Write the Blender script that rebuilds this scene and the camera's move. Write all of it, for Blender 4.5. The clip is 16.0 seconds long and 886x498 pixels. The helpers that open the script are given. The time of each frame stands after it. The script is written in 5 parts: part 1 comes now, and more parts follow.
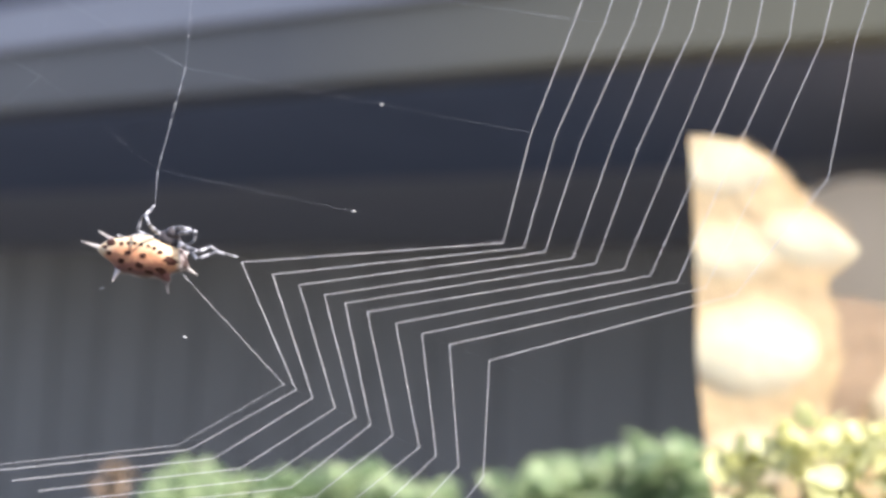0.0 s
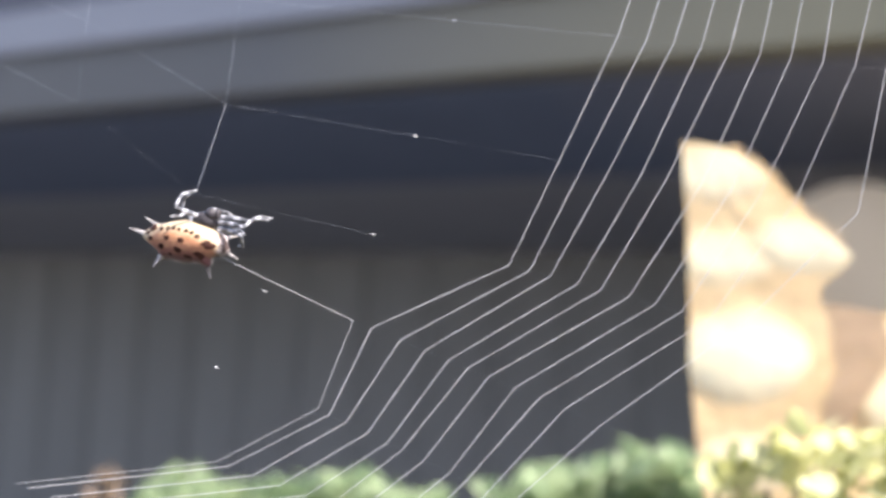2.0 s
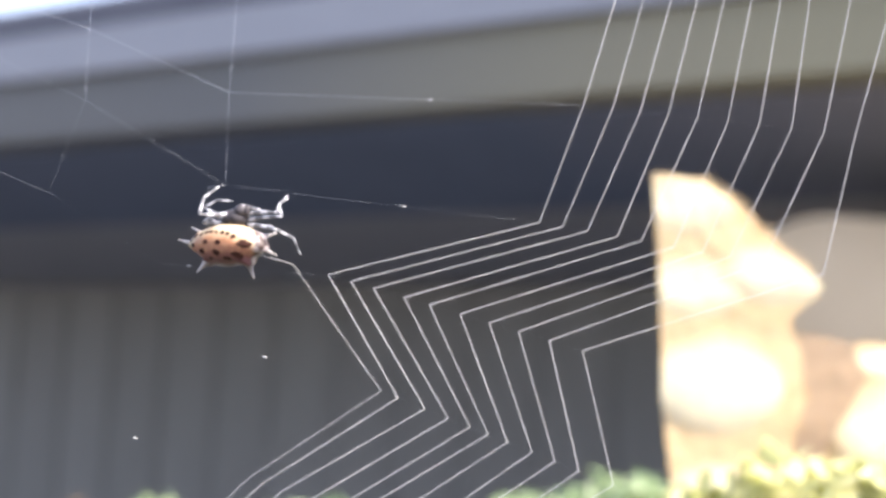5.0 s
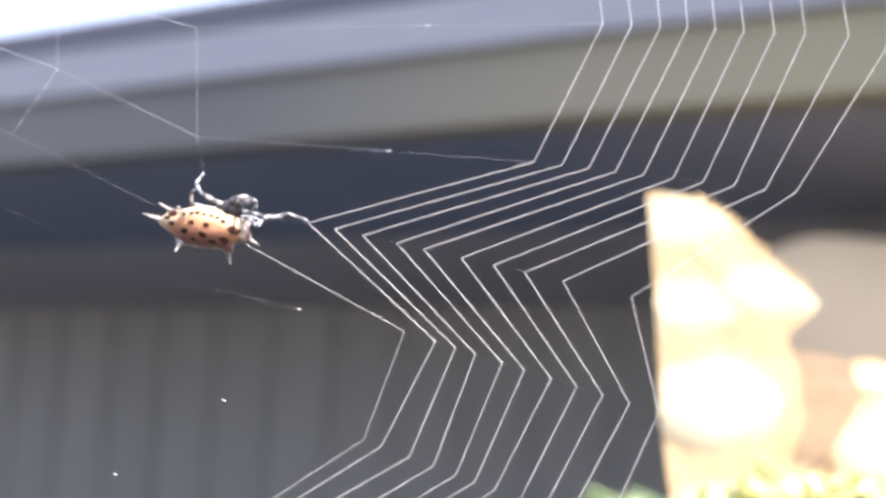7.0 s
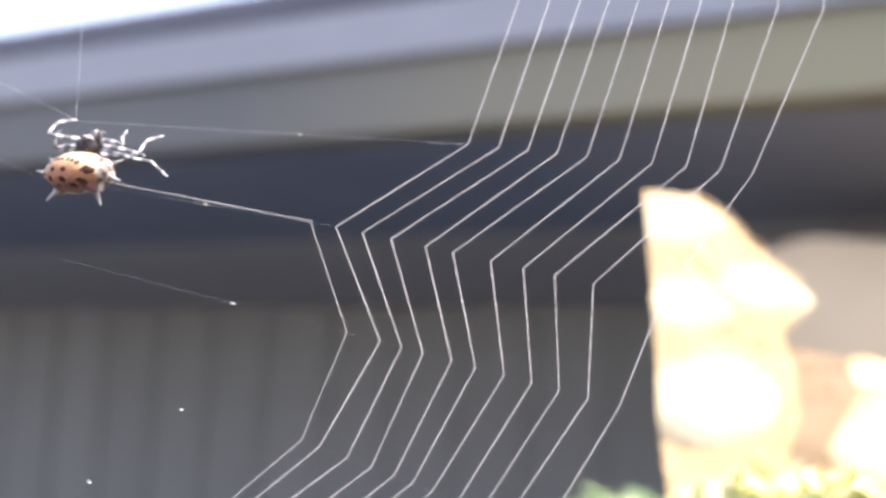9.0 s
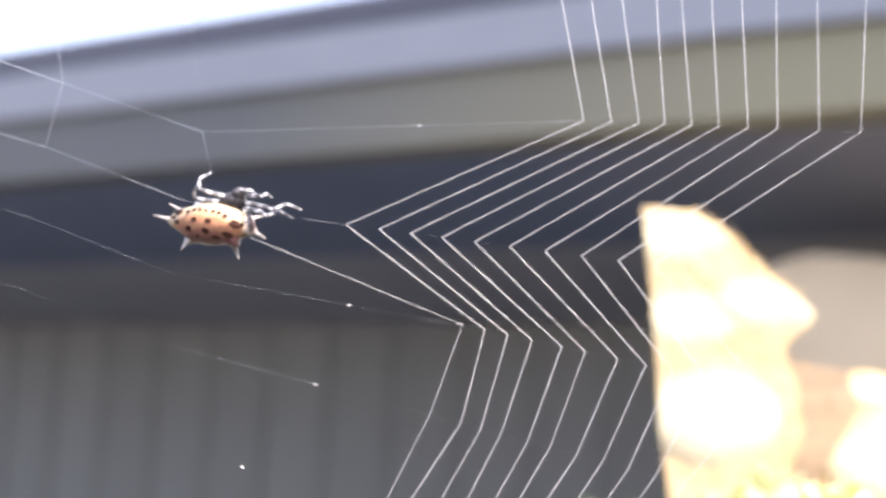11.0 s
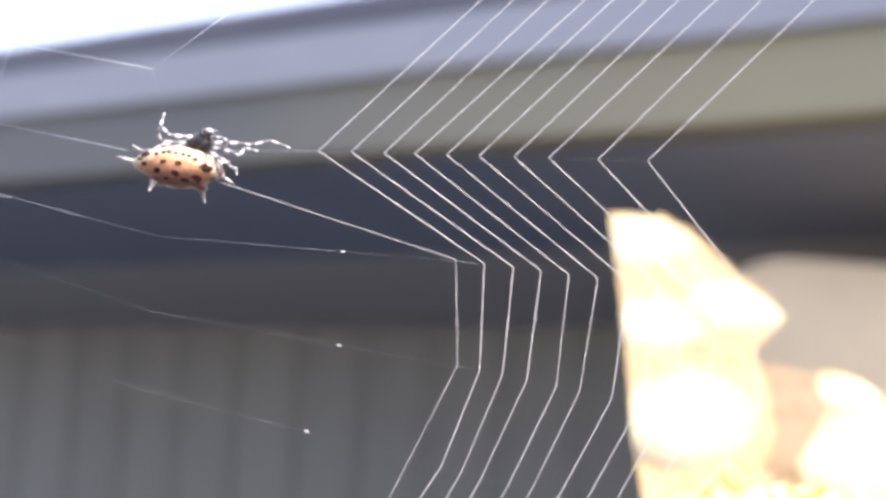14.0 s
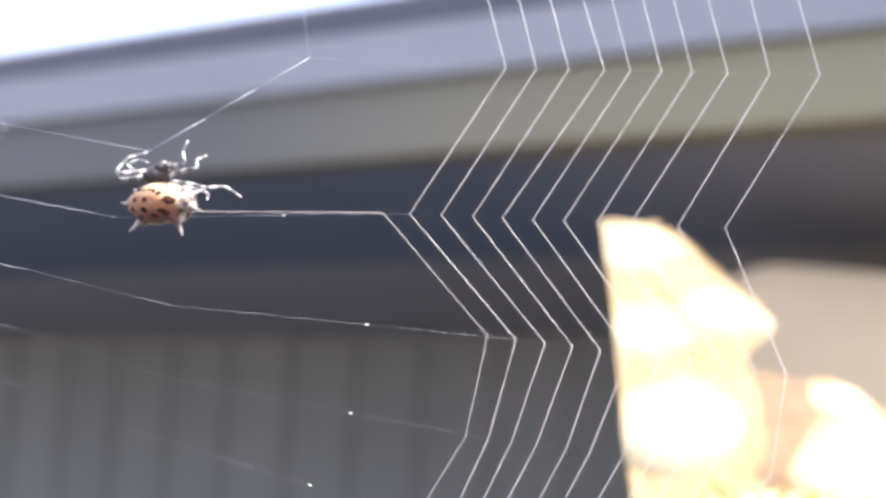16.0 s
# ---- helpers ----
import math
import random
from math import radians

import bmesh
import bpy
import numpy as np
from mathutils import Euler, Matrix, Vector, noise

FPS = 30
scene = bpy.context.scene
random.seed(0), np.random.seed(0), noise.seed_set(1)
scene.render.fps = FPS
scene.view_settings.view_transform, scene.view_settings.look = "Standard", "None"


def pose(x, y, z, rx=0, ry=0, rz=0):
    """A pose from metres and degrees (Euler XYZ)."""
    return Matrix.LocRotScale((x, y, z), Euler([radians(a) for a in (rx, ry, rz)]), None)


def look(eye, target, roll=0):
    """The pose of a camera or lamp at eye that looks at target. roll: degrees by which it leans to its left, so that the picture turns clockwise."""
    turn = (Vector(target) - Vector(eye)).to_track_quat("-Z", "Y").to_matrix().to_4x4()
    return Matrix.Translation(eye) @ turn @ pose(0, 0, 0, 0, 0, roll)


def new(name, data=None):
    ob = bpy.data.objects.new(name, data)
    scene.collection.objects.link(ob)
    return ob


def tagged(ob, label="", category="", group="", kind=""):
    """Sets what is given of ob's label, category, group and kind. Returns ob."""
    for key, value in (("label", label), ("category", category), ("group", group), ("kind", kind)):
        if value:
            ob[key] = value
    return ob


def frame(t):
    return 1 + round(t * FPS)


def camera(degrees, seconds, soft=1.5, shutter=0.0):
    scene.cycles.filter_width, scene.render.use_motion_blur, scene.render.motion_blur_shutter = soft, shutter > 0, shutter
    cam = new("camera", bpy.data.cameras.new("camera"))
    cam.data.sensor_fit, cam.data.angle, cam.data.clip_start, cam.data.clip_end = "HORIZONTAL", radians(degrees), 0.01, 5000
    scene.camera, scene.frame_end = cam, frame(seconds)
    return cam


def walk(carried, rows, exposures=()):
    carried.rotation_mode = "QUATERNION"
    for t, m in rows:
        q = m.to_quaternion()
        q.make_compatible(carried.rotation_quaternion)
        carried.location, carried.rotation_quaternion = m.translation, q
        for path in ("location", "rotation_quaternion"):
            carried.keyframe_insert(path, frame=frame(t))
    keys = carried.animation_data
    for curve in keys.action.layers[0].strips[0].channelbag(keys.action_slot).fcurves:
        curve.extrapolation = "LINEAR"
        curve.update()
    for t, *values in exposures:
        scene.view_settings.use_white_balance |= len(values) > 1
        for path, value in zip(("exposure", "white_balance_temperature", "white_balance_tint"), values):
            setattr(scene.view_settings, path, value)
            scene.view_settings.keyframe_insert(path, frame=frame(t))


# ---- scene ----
# ---- camera: held still by hand, panning slowly up and to the right ----
cam = camera(32, 16.0, soft=3.3, shutter=0.0)
cam.data.dof.use_dof = True
cam.data.dof.focus_distance = 0.166
cam.data.dof.aperture_fstop = 25.0
EYE = Vector((0.0, 0.0, 1.55))
ROLL = 2.7
# seconds, tilt up and turn to the left in degrees, height of the eye in mm
CAMERA_TURN_1 = [(0, 3.84, 2.53, 1552.2), (0.5, 3.75, 2.45, 1552.3), (1, 3.77, 2.35, 1552.4), (1.5, 3.93, 2.33, 1552.5), (2, 4.06, 2.27, 1552.6), (2.5, 4.15, 2.24, 1552.7), (3, 4.36, 2.06, 1552.8), (3.5, 4.62, 1.84, 1552.9), (4, 4.78, 1.56, 1552.6), (5.2, 5.41, 1.26, 1551.9), (6.5, 5.98, 1.1, 1550.9), (7, 6.10, 1.2, 1550.6), (7.5, 6.05, 1.12, 1550.3), (8, 6.05, 1.04, 1550.0)]
CAMERA_TURN_2 = [(8.5, 6.08, 1.04, 1549.8), (9, 6.13, 1.06, 1549.6), (9.5, 6.40, 1.24, 1549.4), (10.7, 6.71, 1.12, 1548.9), (12, 6.96, 0.86, 1548.2), (12.5, 6.85, 0.52, 1548.2), (13, 7.01, 0.38, 1548.2), (13.5, 7.05, 0.12, 1548.2), (14, 6.96, 0, 1548.2), (14.5, 7.11, 0.02, 1548.2), (15, 7.20, -0.12, 1548.1), (15.5, 7.17, -0.3, 1548.1), (16, 7.24, -0.3, 1548.1)]
CAMERA_TURN = CAMERA_TURN_1 + CAMERA_TURN_2

walk(cam, [(t, pose(0.0, 0.0, up / 1000, 90 + tilt, 0, turn) @ pose(0, 0, 0, 0, 0, ROLL)) for t, tilt, turn, up in CAMERA_TURN],
     exposures=[(0, 1.65, 6230, 17.5), (4, 1.74, 6260, 17.5), (6.5, 2.14, 6430, 19.5), (16, 2.18, 6480, 20)])

# ---- daylight: clear sky, high sun from behind the house's side ----
SUN_TO = Vector((0.54, -0.32, 0.78)).normalized()
world = bpy.data.worlds.new("sky")
scene.world = world
world.use_nodes = True
wt = world.node_tree
sky = wt.nodes.new("ShaderNodeTexSky")
sky.sky_type, sky.sun_disc = "NISHITA", False
sky.sun_elevation = math.asin(SUN_TO.z)
sky.sun_rotation = math.atan2(SUN_TO.x, SUN_TO.y)
sky.dust_density = 3.0
haze = wt.nodes.new("ShaderNodeMix")
haze.data_type, haze.blend_type = "RGBA", "ADD"
haze.inputs["Factor"].default_value = 1.0
haze.inputs["B"].default_value = (1.5, 1.5, 1.55, 1)
wt.links.new(sky.outputs[0], haze.inputs["A"])
wt.links.new(haze.outputs["Result"], wt.nodes["Background"].inputs[0])
wt.nodes["Background"].inputs[1].default_value = 0.10
lamp = bpy.data.lights.new("sun", "SUN")
lamp.energy, lamp.angle, lamp.color = 4.5, radians(0.5), (1.0, 0.92, 0.79)
sun = new("sun", lamp)
sun.matrix_world = look(SUN_TO * 20, (0, 0, 0))


# ---- materials ----
def ramp_mix(nt, fac, a, b):
    mix = nt.nodes.new("ShaderNodeMix")
    mix.data_type = "RGBA"
    mix.inputs["A"].default_value, mix.inputs["B"].default_value = (*a, 1), (*b, 1)
    nt.links.new(fac, mix.inputs["Factor"])
    return mix.outputs["Result"]


def surface(name, a, b, scale=20.0, rough=0.6, bump=0.2, fine=8.0, stretch=(1, 1, 1), metal=0.0, per_piece=0.0,
            translucent=0.0, dist=0.002):
    """A two-colour surface with broad patches, fine grain and slight relief."""
    m = bpy.data.materials.new(name)
    m.use_nodes = True
    nt = m.node_tree
    p = nt.nodes["Principled BSDF"]
    co = nt.nodes.new("ShaderNodeTexCoord")
    mp = nt.nodes.new("ShaderNodeMapping")
    mp.inputs["Scale"].default_value = stretch
    nt.links.new(co.outputs["Object"], mp.inputs[0])
    n1 = nt.nodes.new("ShaderNodeTexNoise")
    n1.inputs["Scale"].default_value, n1.inputs["Detail"].default_value = scale, 4
    n2 = nt.nodes.new("ShaderNodeTexNoise")
    n2.inputs["Scale"].default_value, n2.inputs["Detail"].default_value = scale * fine, 3
    for n in (n1, n2):
        nt.links.new(mp.outputs[0], n.inputs[0])
    add = nt.nodes.new("ShaderNodeMath")
    add.operation = "MULTIPLY_ADD"
    nt.links.new(n2.outputs[0], add.inputs[0])
    add.inputs[1].default_value = 0.5
    nt.links.new(n1.outputs[0], add.inputs[2])
    rng = nt.nodes.new("ShaderNodeMapRange")
    rng.inputs[1].default_value, rng.inputs[2].default_value = 0.5, 1.0
    nt.links.new(add.outputs[0], rng.inputs[0])
    fac = rng.outputs[0]
    if per_piece:
        info = nt.nodes.new("ShaderNodeObjectInfo")
        pm = nt.nodes.new("ShaderNodeMath")
        pm.operation, pm.use_clamp = "MULTIPLY_ADD", True
        sub = nt.nodes.new("ShaderNodeMath")
        sub.operation = "SUBTRACT"
        sub.inputs[1].default_value = 0.5
        nt.links.new(info.outputs["Random"], sub.inputs[0])
        nt.links.new(sub.outputs[0], pm.inputs[0])
        pm.inputs[1].default_value = per_piece
        nt.links.new(fac, pm.inputs[2])
        fac = pm.outputs[0]
    col = ramp_mix(nt, fac, a, b)
    nt.links.new(col, p.inputs["Base Color"])
    p.inputs["Roughness"].default_value, p.inputs["Metallic"].default_value = rough, metal
    if bump:
        bp = nt.nodes.new("ShaderNodeBump")
        bp.inputs["Strength"].default_value, bp.inputs["Distance"].default_value = bump, dist
        nt.links.new(n2.outputs[0], bp.inputs["Height"])
        nt.links.new(bp.outputs[0], p.inputs["Normal"])
    if translucent:
        tr = nt.nodes.new("ShaderNodeBsdfTranslucent")
        nt.links.new(col, tr.inputs[0])
        mx = nt.nodes.new("ShaderNodeMixShader")
        mx.inputs[0].default_value = translucent
        nt.links.new(p.outputs[0], mx.inputs[1])
        nt.links.new(tr.outputs[0], mx.inputs[2])
        nt.links.new(mx.outputs[0], nt.nodes["Material Output"].inputs[0])
    return m


SILK = surface("sticky_silk", (0.60, 0.61, 0.62), (0.68, 0.69, 0.70), 400, 0.35, 0, translucent=0.45)
DRY_SILK = surface("dry_silk", (0.43, 0.47, 0.53), (0.51, 0.55, 0.61), 300, 0.4, 0, translucent=0.4)
BOARD = surface("grey_boards", (0.166, 0.163, 0.153), (0.222, 0.218, 0.205), 2.0, 0.7, 0.15, 10, (1, 1, 0.15), per_piece=0.3)
FASCIA = surface("taupe_paint", (0.100, 0.102, 0.099), (0.116, 0.118, 0.114), 1.5, 0.55, 0.08, 12, (0.3, 1, 1))
GUTTER = surface("blue_grey_metal", (0.246, 0.261, 0.29), (0.284, 0.297, 0.325), 1.2, 0.6, 0.05, 12, (0.3, 1, 1))
ROOF_EDGE = surface("slate_metal", (0.06, 0.061, 0.082), (0.088, 0.09, 0.112), 1.5, 0.5, 0.1, 12, (0.3, 1, 1))
# The eave's shade, easing towards the wall, is put into these two soffit colours.
SOFFIT = surface("shade_navy_soffit", (0.128, 0.172, 0.275), (0.152, 0.2, 0.315), 2.0, 0.7, 0.1)
LINING = surface("shade_slate_lining", (0.285, 0.312, 0.37), (0.31, 0.337, 0.395), 2.0, 0.7, 0.1)
PLASTER = surface("cream_plaster", (0.66, 0.51, 0.32), (0.74, 0.58, 0.38), 3.0, 0.85, 0.4, 14, dist=0.004)
SOIL = surface("dark_soil", (0.035, 0.033, 0.03), (0.065, 0.06, 0.055), 0.6, 0.95, 0.5, 30, dist=0.02)
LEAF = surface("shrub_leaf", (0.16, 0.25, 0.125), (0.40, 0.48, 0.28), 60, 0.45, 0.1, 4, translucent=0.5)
# Yellower, paler copy of LEAF, with full sun put into its colour.
LEAF_SUN = surface("sunlit_leaf", (0.44, 0.47, 0.19), (0.76, 0.74, 0.46), 60, 0.45, 0.1, 4, translucent=0.45)
BARK = surface("twig_bark", (0.13, 0.09, 0.06), (0.24, 0.18, 0.12), 60, 0.85, 0.5, 6, (1, 1, 0.3))
BRACT = surface("dry_bract", (0.74, 0.62, 0.405), (0.85, 0.74, 0.515), 70, 0.6, 0.35, 7, (0.6, 1, 1.6), translucent=0.58, dist=0.0004)


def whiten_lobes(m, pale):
    """Whitens a bract's swollen lobes: the sunlight they catch is put into their colour."""
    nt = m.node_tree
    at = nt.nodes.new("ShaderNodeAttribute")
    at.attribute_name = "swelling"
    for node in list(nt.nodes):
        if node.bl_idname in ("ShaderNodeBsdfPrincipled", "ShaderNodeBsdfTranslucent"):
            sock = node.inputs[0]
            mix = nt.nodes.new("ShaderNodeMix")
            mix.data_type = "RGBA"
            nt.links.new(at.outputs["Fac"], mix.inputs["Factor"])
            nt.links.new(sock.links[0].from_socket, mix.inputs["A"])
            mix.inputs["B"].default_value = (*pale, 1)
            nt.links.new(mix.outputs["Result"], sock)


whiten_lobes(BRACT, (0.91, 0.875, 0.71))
# Darker copy of BRACT; the hindmost bract's shade is put into its colour.
SHADED_BRACT = surface("shaded_bract", (0.54, 0.43, 0.31), (0.66, 0.54, 0.40), 70, 0.6, 0.35, 7, (0.6, 1, 1.6), translucent=0.5, dist=0.0004)
whiten_lobes(SHADED_BRACT, (0.80, 0.70, 0.52))


def light_along(m, other, x0, x1):
    """Blends a board's colour to another tone along its length, as light put into the paint."""
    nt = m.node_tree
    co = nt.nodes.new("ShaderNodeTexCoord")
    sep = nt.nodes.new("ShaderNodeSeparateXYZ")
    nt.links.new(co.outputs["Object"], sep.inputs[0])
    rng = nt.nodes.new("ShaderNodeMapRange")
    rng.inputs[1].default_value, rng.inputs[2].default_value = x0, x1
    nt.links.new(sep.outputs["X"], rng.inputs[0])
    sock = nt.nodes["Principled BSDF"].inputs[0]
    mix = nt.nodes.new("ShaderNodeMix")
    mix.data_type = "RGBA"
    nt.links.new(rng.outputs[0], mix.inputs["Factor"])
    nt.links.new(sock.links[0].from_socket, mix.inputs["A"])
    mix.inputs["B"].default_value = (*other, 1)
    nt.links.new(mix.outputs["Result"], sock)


# light bounced onto the right-hand ends is put into these three tones
light_along(FASCIA, (0.245, 0.225, 0.14), -1.1, 1.1)
light_along(SOFFIT, (0.30, 0.30, 0.325), -0.1, 1.7)
light_along(LINING, (0.56, 0.54, 0.51), -0.3, 1.7)
CARAPACE = surface("smoky_chitin", (0.018, 0.017, 0.02), (0.06, 0.055, 0.06), 900, 0.45, 0.2, 4, dist=0.00005)
CARAPACE.node_tree.nodes["Principled BSDF"].inputs["Specular IOR Level"].default_value = 0.2
SPOT = surface("brown_black_spot", (0.020, 0.010, 0.008), (0.060, 0.024, 0.016), 1500, 0.75, 0.1, 4, dist=0.00005)
SPOT.node_tree.nodes["Principled BSDF"].inputs["Specular IOR Level"].default_value = 0.1


def abdomen_material():
    """Orange shield that pales to a cream rim, with black and white mottled flanks and underside."""
    m = bpy.data.materials.new("orange_shield")
    m.use_nodes = True
    nt = m.node_tree
    p = nt.nodes["Principled BSDF"]

    def math_node(op, *values):
        n = nt.nodes.new("ShaderNodeMath")
        n.operation = op
        for i, v in enumerate(values):
            if isinstance(v, (int, float)):
                n.inputs[i].default_value = v
            else:
                nt.links.new(v, n.inputs[i])
        return n.outputs[0]

    def spread(value, low, high):
        n = nt.nodes.new("ShaderNodeMapRange")
        n.inputs[1].default_value, n.inputs[2].default_value = low, high
        nt.links.new(value, n.inputs[0])
        return n.outputs[0]

    def blend(fac, one, two):
        n = nt.nodes.new("ShaderNodeMix")
        n.data_type = "RGBA"
        nt.links.new(fac, n.inputs["Factor"])
        for key, v in (("A", one), ("B", two)):
            if isinstance(v, tuple):
                n.inputs[key].default_value = (*v, 1)
            else:
                nt.links.new(v, n.inputs[key])
        return n.outputs["Result"]

    co = nt.nodes.new("ShaderNodeTexCoord")
    sep = nt.nodes.new("ShaderNodeSeparateXYZ")
    nt.links.new(co.outputs["Object"], sep.inputs[0])
    x, y, z = (math_node("MULTIPLY", sep.outputs[k], 1000.0) for k in "XYZ")
    noises = []
    for scale in (620, 2600, 1050):
        nz = nt.nodes.new("ShaderNodeTexNoise")
        nz.inputs["Scale"].default_value, nz.inputs["Detail"].default_value = scale, 3
        nt.links.new(co.outputs["Object"], nz.inputs[0])
        noises.append(nz.outputs[0])
    # cream towards the upper rim and the two ends, orange in the middle; shade put into the colour turns it rosier
    # towards the hind rim
    wob = math_node("MULTIPLY_ADD", noises[0], 0.9, -0.45)
    ends = math_node("POWER", math_node("ABSOLUTE", math_node("MULTIPLY", x, 0.225)), 3.0)
    rise = math_node("ADD", math_node("MULTIPLY_ADD", z, 0.6, ends), wob)
    shield = blend(spread(z, -1.9, 0.6), (0.24, 0.11, 0.09), (0.36, 0.17, 0.082))
    shield = blend(spread(rise, 0.22, 0.8), shield, (0.43, 0.355, 0.23))
    shield = blend(spread(noises[1], 0.52, 0.75), shield, (0.38, 0.215, 0.11))
    # shade along the hind rim is put into the colour, nearly black
    shield = blend(spread(math_node("ADD", z, wob), -0.75, -1.65), shield, (0.10, 0.042, 0.042))
    mott = blend(spread(math_node("MULTIPLY_ADD", z, 0.035, noises[2]), 0.47, 0.57), (0.04, 0.024, 0.02), (0.32, 0.28, 0.275))
    edge = math_node("MULTIPLY_ADD", wob, 1.4, math_node("ADD", x, y))
    side = math_node("MAXIMUM", spread(edge, 2.7, 3.3), spread(math_node("ADD", y, wob), 0.4, 0.9))
    nt.links.new(blend(side, shield, mott), p.inputs["Base Color"])
    p.inputs["Roughness"].default_value = 0.5
    p.inputs["Specular IOR Level"].default_value = 0.3
    bp = nt.nodes.new("ShaderNodeBump")
    bp.inputs["Strength"].default_value, bp.inputs["Distance"].default_value = 0.4, 0.0001
    nt.links.new(noises[1], bp.inputs["Height"])
    nt.links.new(bp.outputs[0], p.inputs["Normal"])
    return m


def banded_material():
    """Legs ringed in black and white along their length."""
    m = bpy.data.materials.new("banded_leg")
    m.use_nodes = True
    nt = m.node_tree
    p = nt.nodes["Principled BSDF"]
    co = nt.nodes.new("ShaderNodeTexCoord")
    wv = nt.nodes.new("ShaderNodeTexWave")
    wv.bands_direction = "X"
    wv.inputs["Scale"].default_value = 190
    wv.inputs["Distortion"].default_value = 1.2
    nt.links.new(co.outputs["Object"], wv.inputs[0])
    rng = nt.nodes.new("ShaderNodeMapRange")
    rng.inputs[1].default_value, rng.inputs[2].default_value = 0.42, 0.72
    nt.links.new(wv.outputs["Fac"], rng.inputs[0])
    col = ramp_mix(nt, rng.outputs[0], (0.09, 0.094, 0.105), (0.36, 0.37, 0.40))
    nt.links.new(col, p.inputs["Base Color"])
    p.inputs["Roughness"].default_value = 0.5
    return m


SHIELD = abdomen_material()
BANDED = banded_material()
SPINE = surface("spine_horn", (0.07, 0.06, 0.058), (0.42, 0.40, 0.385), 500, 0.45, 0.1, 3, dist=0.00005)


# ---- building helpers ----
def mesh_of(name, bm, mat, smooth=False):
    me = bpy.data.meshes.new(name)
    bmesh.ops.recalc_face_normals(bm, faces=bm.faces)
    bm.to_mesh(me)
    bm.free()
    me.materials.append(mat)
    if smooth:
        for poly in me.polygons:
            poly.use_smooth = True
    return me


def part(name, bm, mat, parent, label="", smooth=False):
    ob = new(name, mesh_of(name, bm, mat, smooth))
    ob.parent = parent
    return tagged(ob, label)


def box(x0, x1, y0, y1, z0, z1, bevel=0.0):
    bm = bmesh.new()
    bmesh.ops.create_cube(bm, size=1)
    for v in bm.verts:
        v.co = Vector(((x0 + x1) / 2 + v.co.x * (x1 - x0), (y0 + y1) / 2 + v.co.y * (y1 - y0), (z0 + z1) / 2 + v.co.z * (z1 - z0)))
    if bevel:
        bmesh.ops.bevel(bm, geom=bm.edges[:], offset=bevel, segments=2, affect="EDGES")
    return bm


def extrude_x(profile, x0, x1):
    """A closed profile of (y, z) drawn out along x."""
    bm = bmesh.new()
    a = [bm.verts.new((x0, y, z)) for y, z in profile]
    b = [bm.verts.new((x1, y, z)) for y, z in profile]
    n = len(profile)
    for i in range(n):
        bm.faces.new((a[i], a[(i + 1) % n], b[(i + 1) % n], b[i]))
    bm.faces.new(a)
    bm.faces.new(b)
    return bm


def tube(points, radii, sides=8):
    """A tapered round limb through the points."""
    bm = bmesh.new()
    rings = []
    for i, q in enumerate(points):
        q = Vector(q)
        d = (Vector(points[min(i + 1, len(points) - 1)]) - Vector(points[max(i - 1, 0)])).normalized()
        u = d.orthogonal().normalized()
        w = d.cross(u)
        rings.append([bm.verts.new(q + (u * math.cos(a) + w * math.sin(a)) * radii[i])
                      for a in (2 * math.pi * k / sides for k in range(sides))])
    for r0, r1 in zip(rings, rings[1:]):
        for k in range(sides):
            bm.faces.new((r0[k], r0[(k + 1) % sides], r1[(k + 1) % sides], r1[k]))
    bm.faces.new(rings[0])
    bm.faces.new(rings[-1])
    return bm


# ---- ground ----
bm = bmesh.new()
bmesh.ops.create_grid(bm, x_segments=40, y_segments=40, size=300)
ground = tagged(new("ground", mesh_of("ground", bm, SOIL)), "bare dark soil ground", "ground", kind="structure")


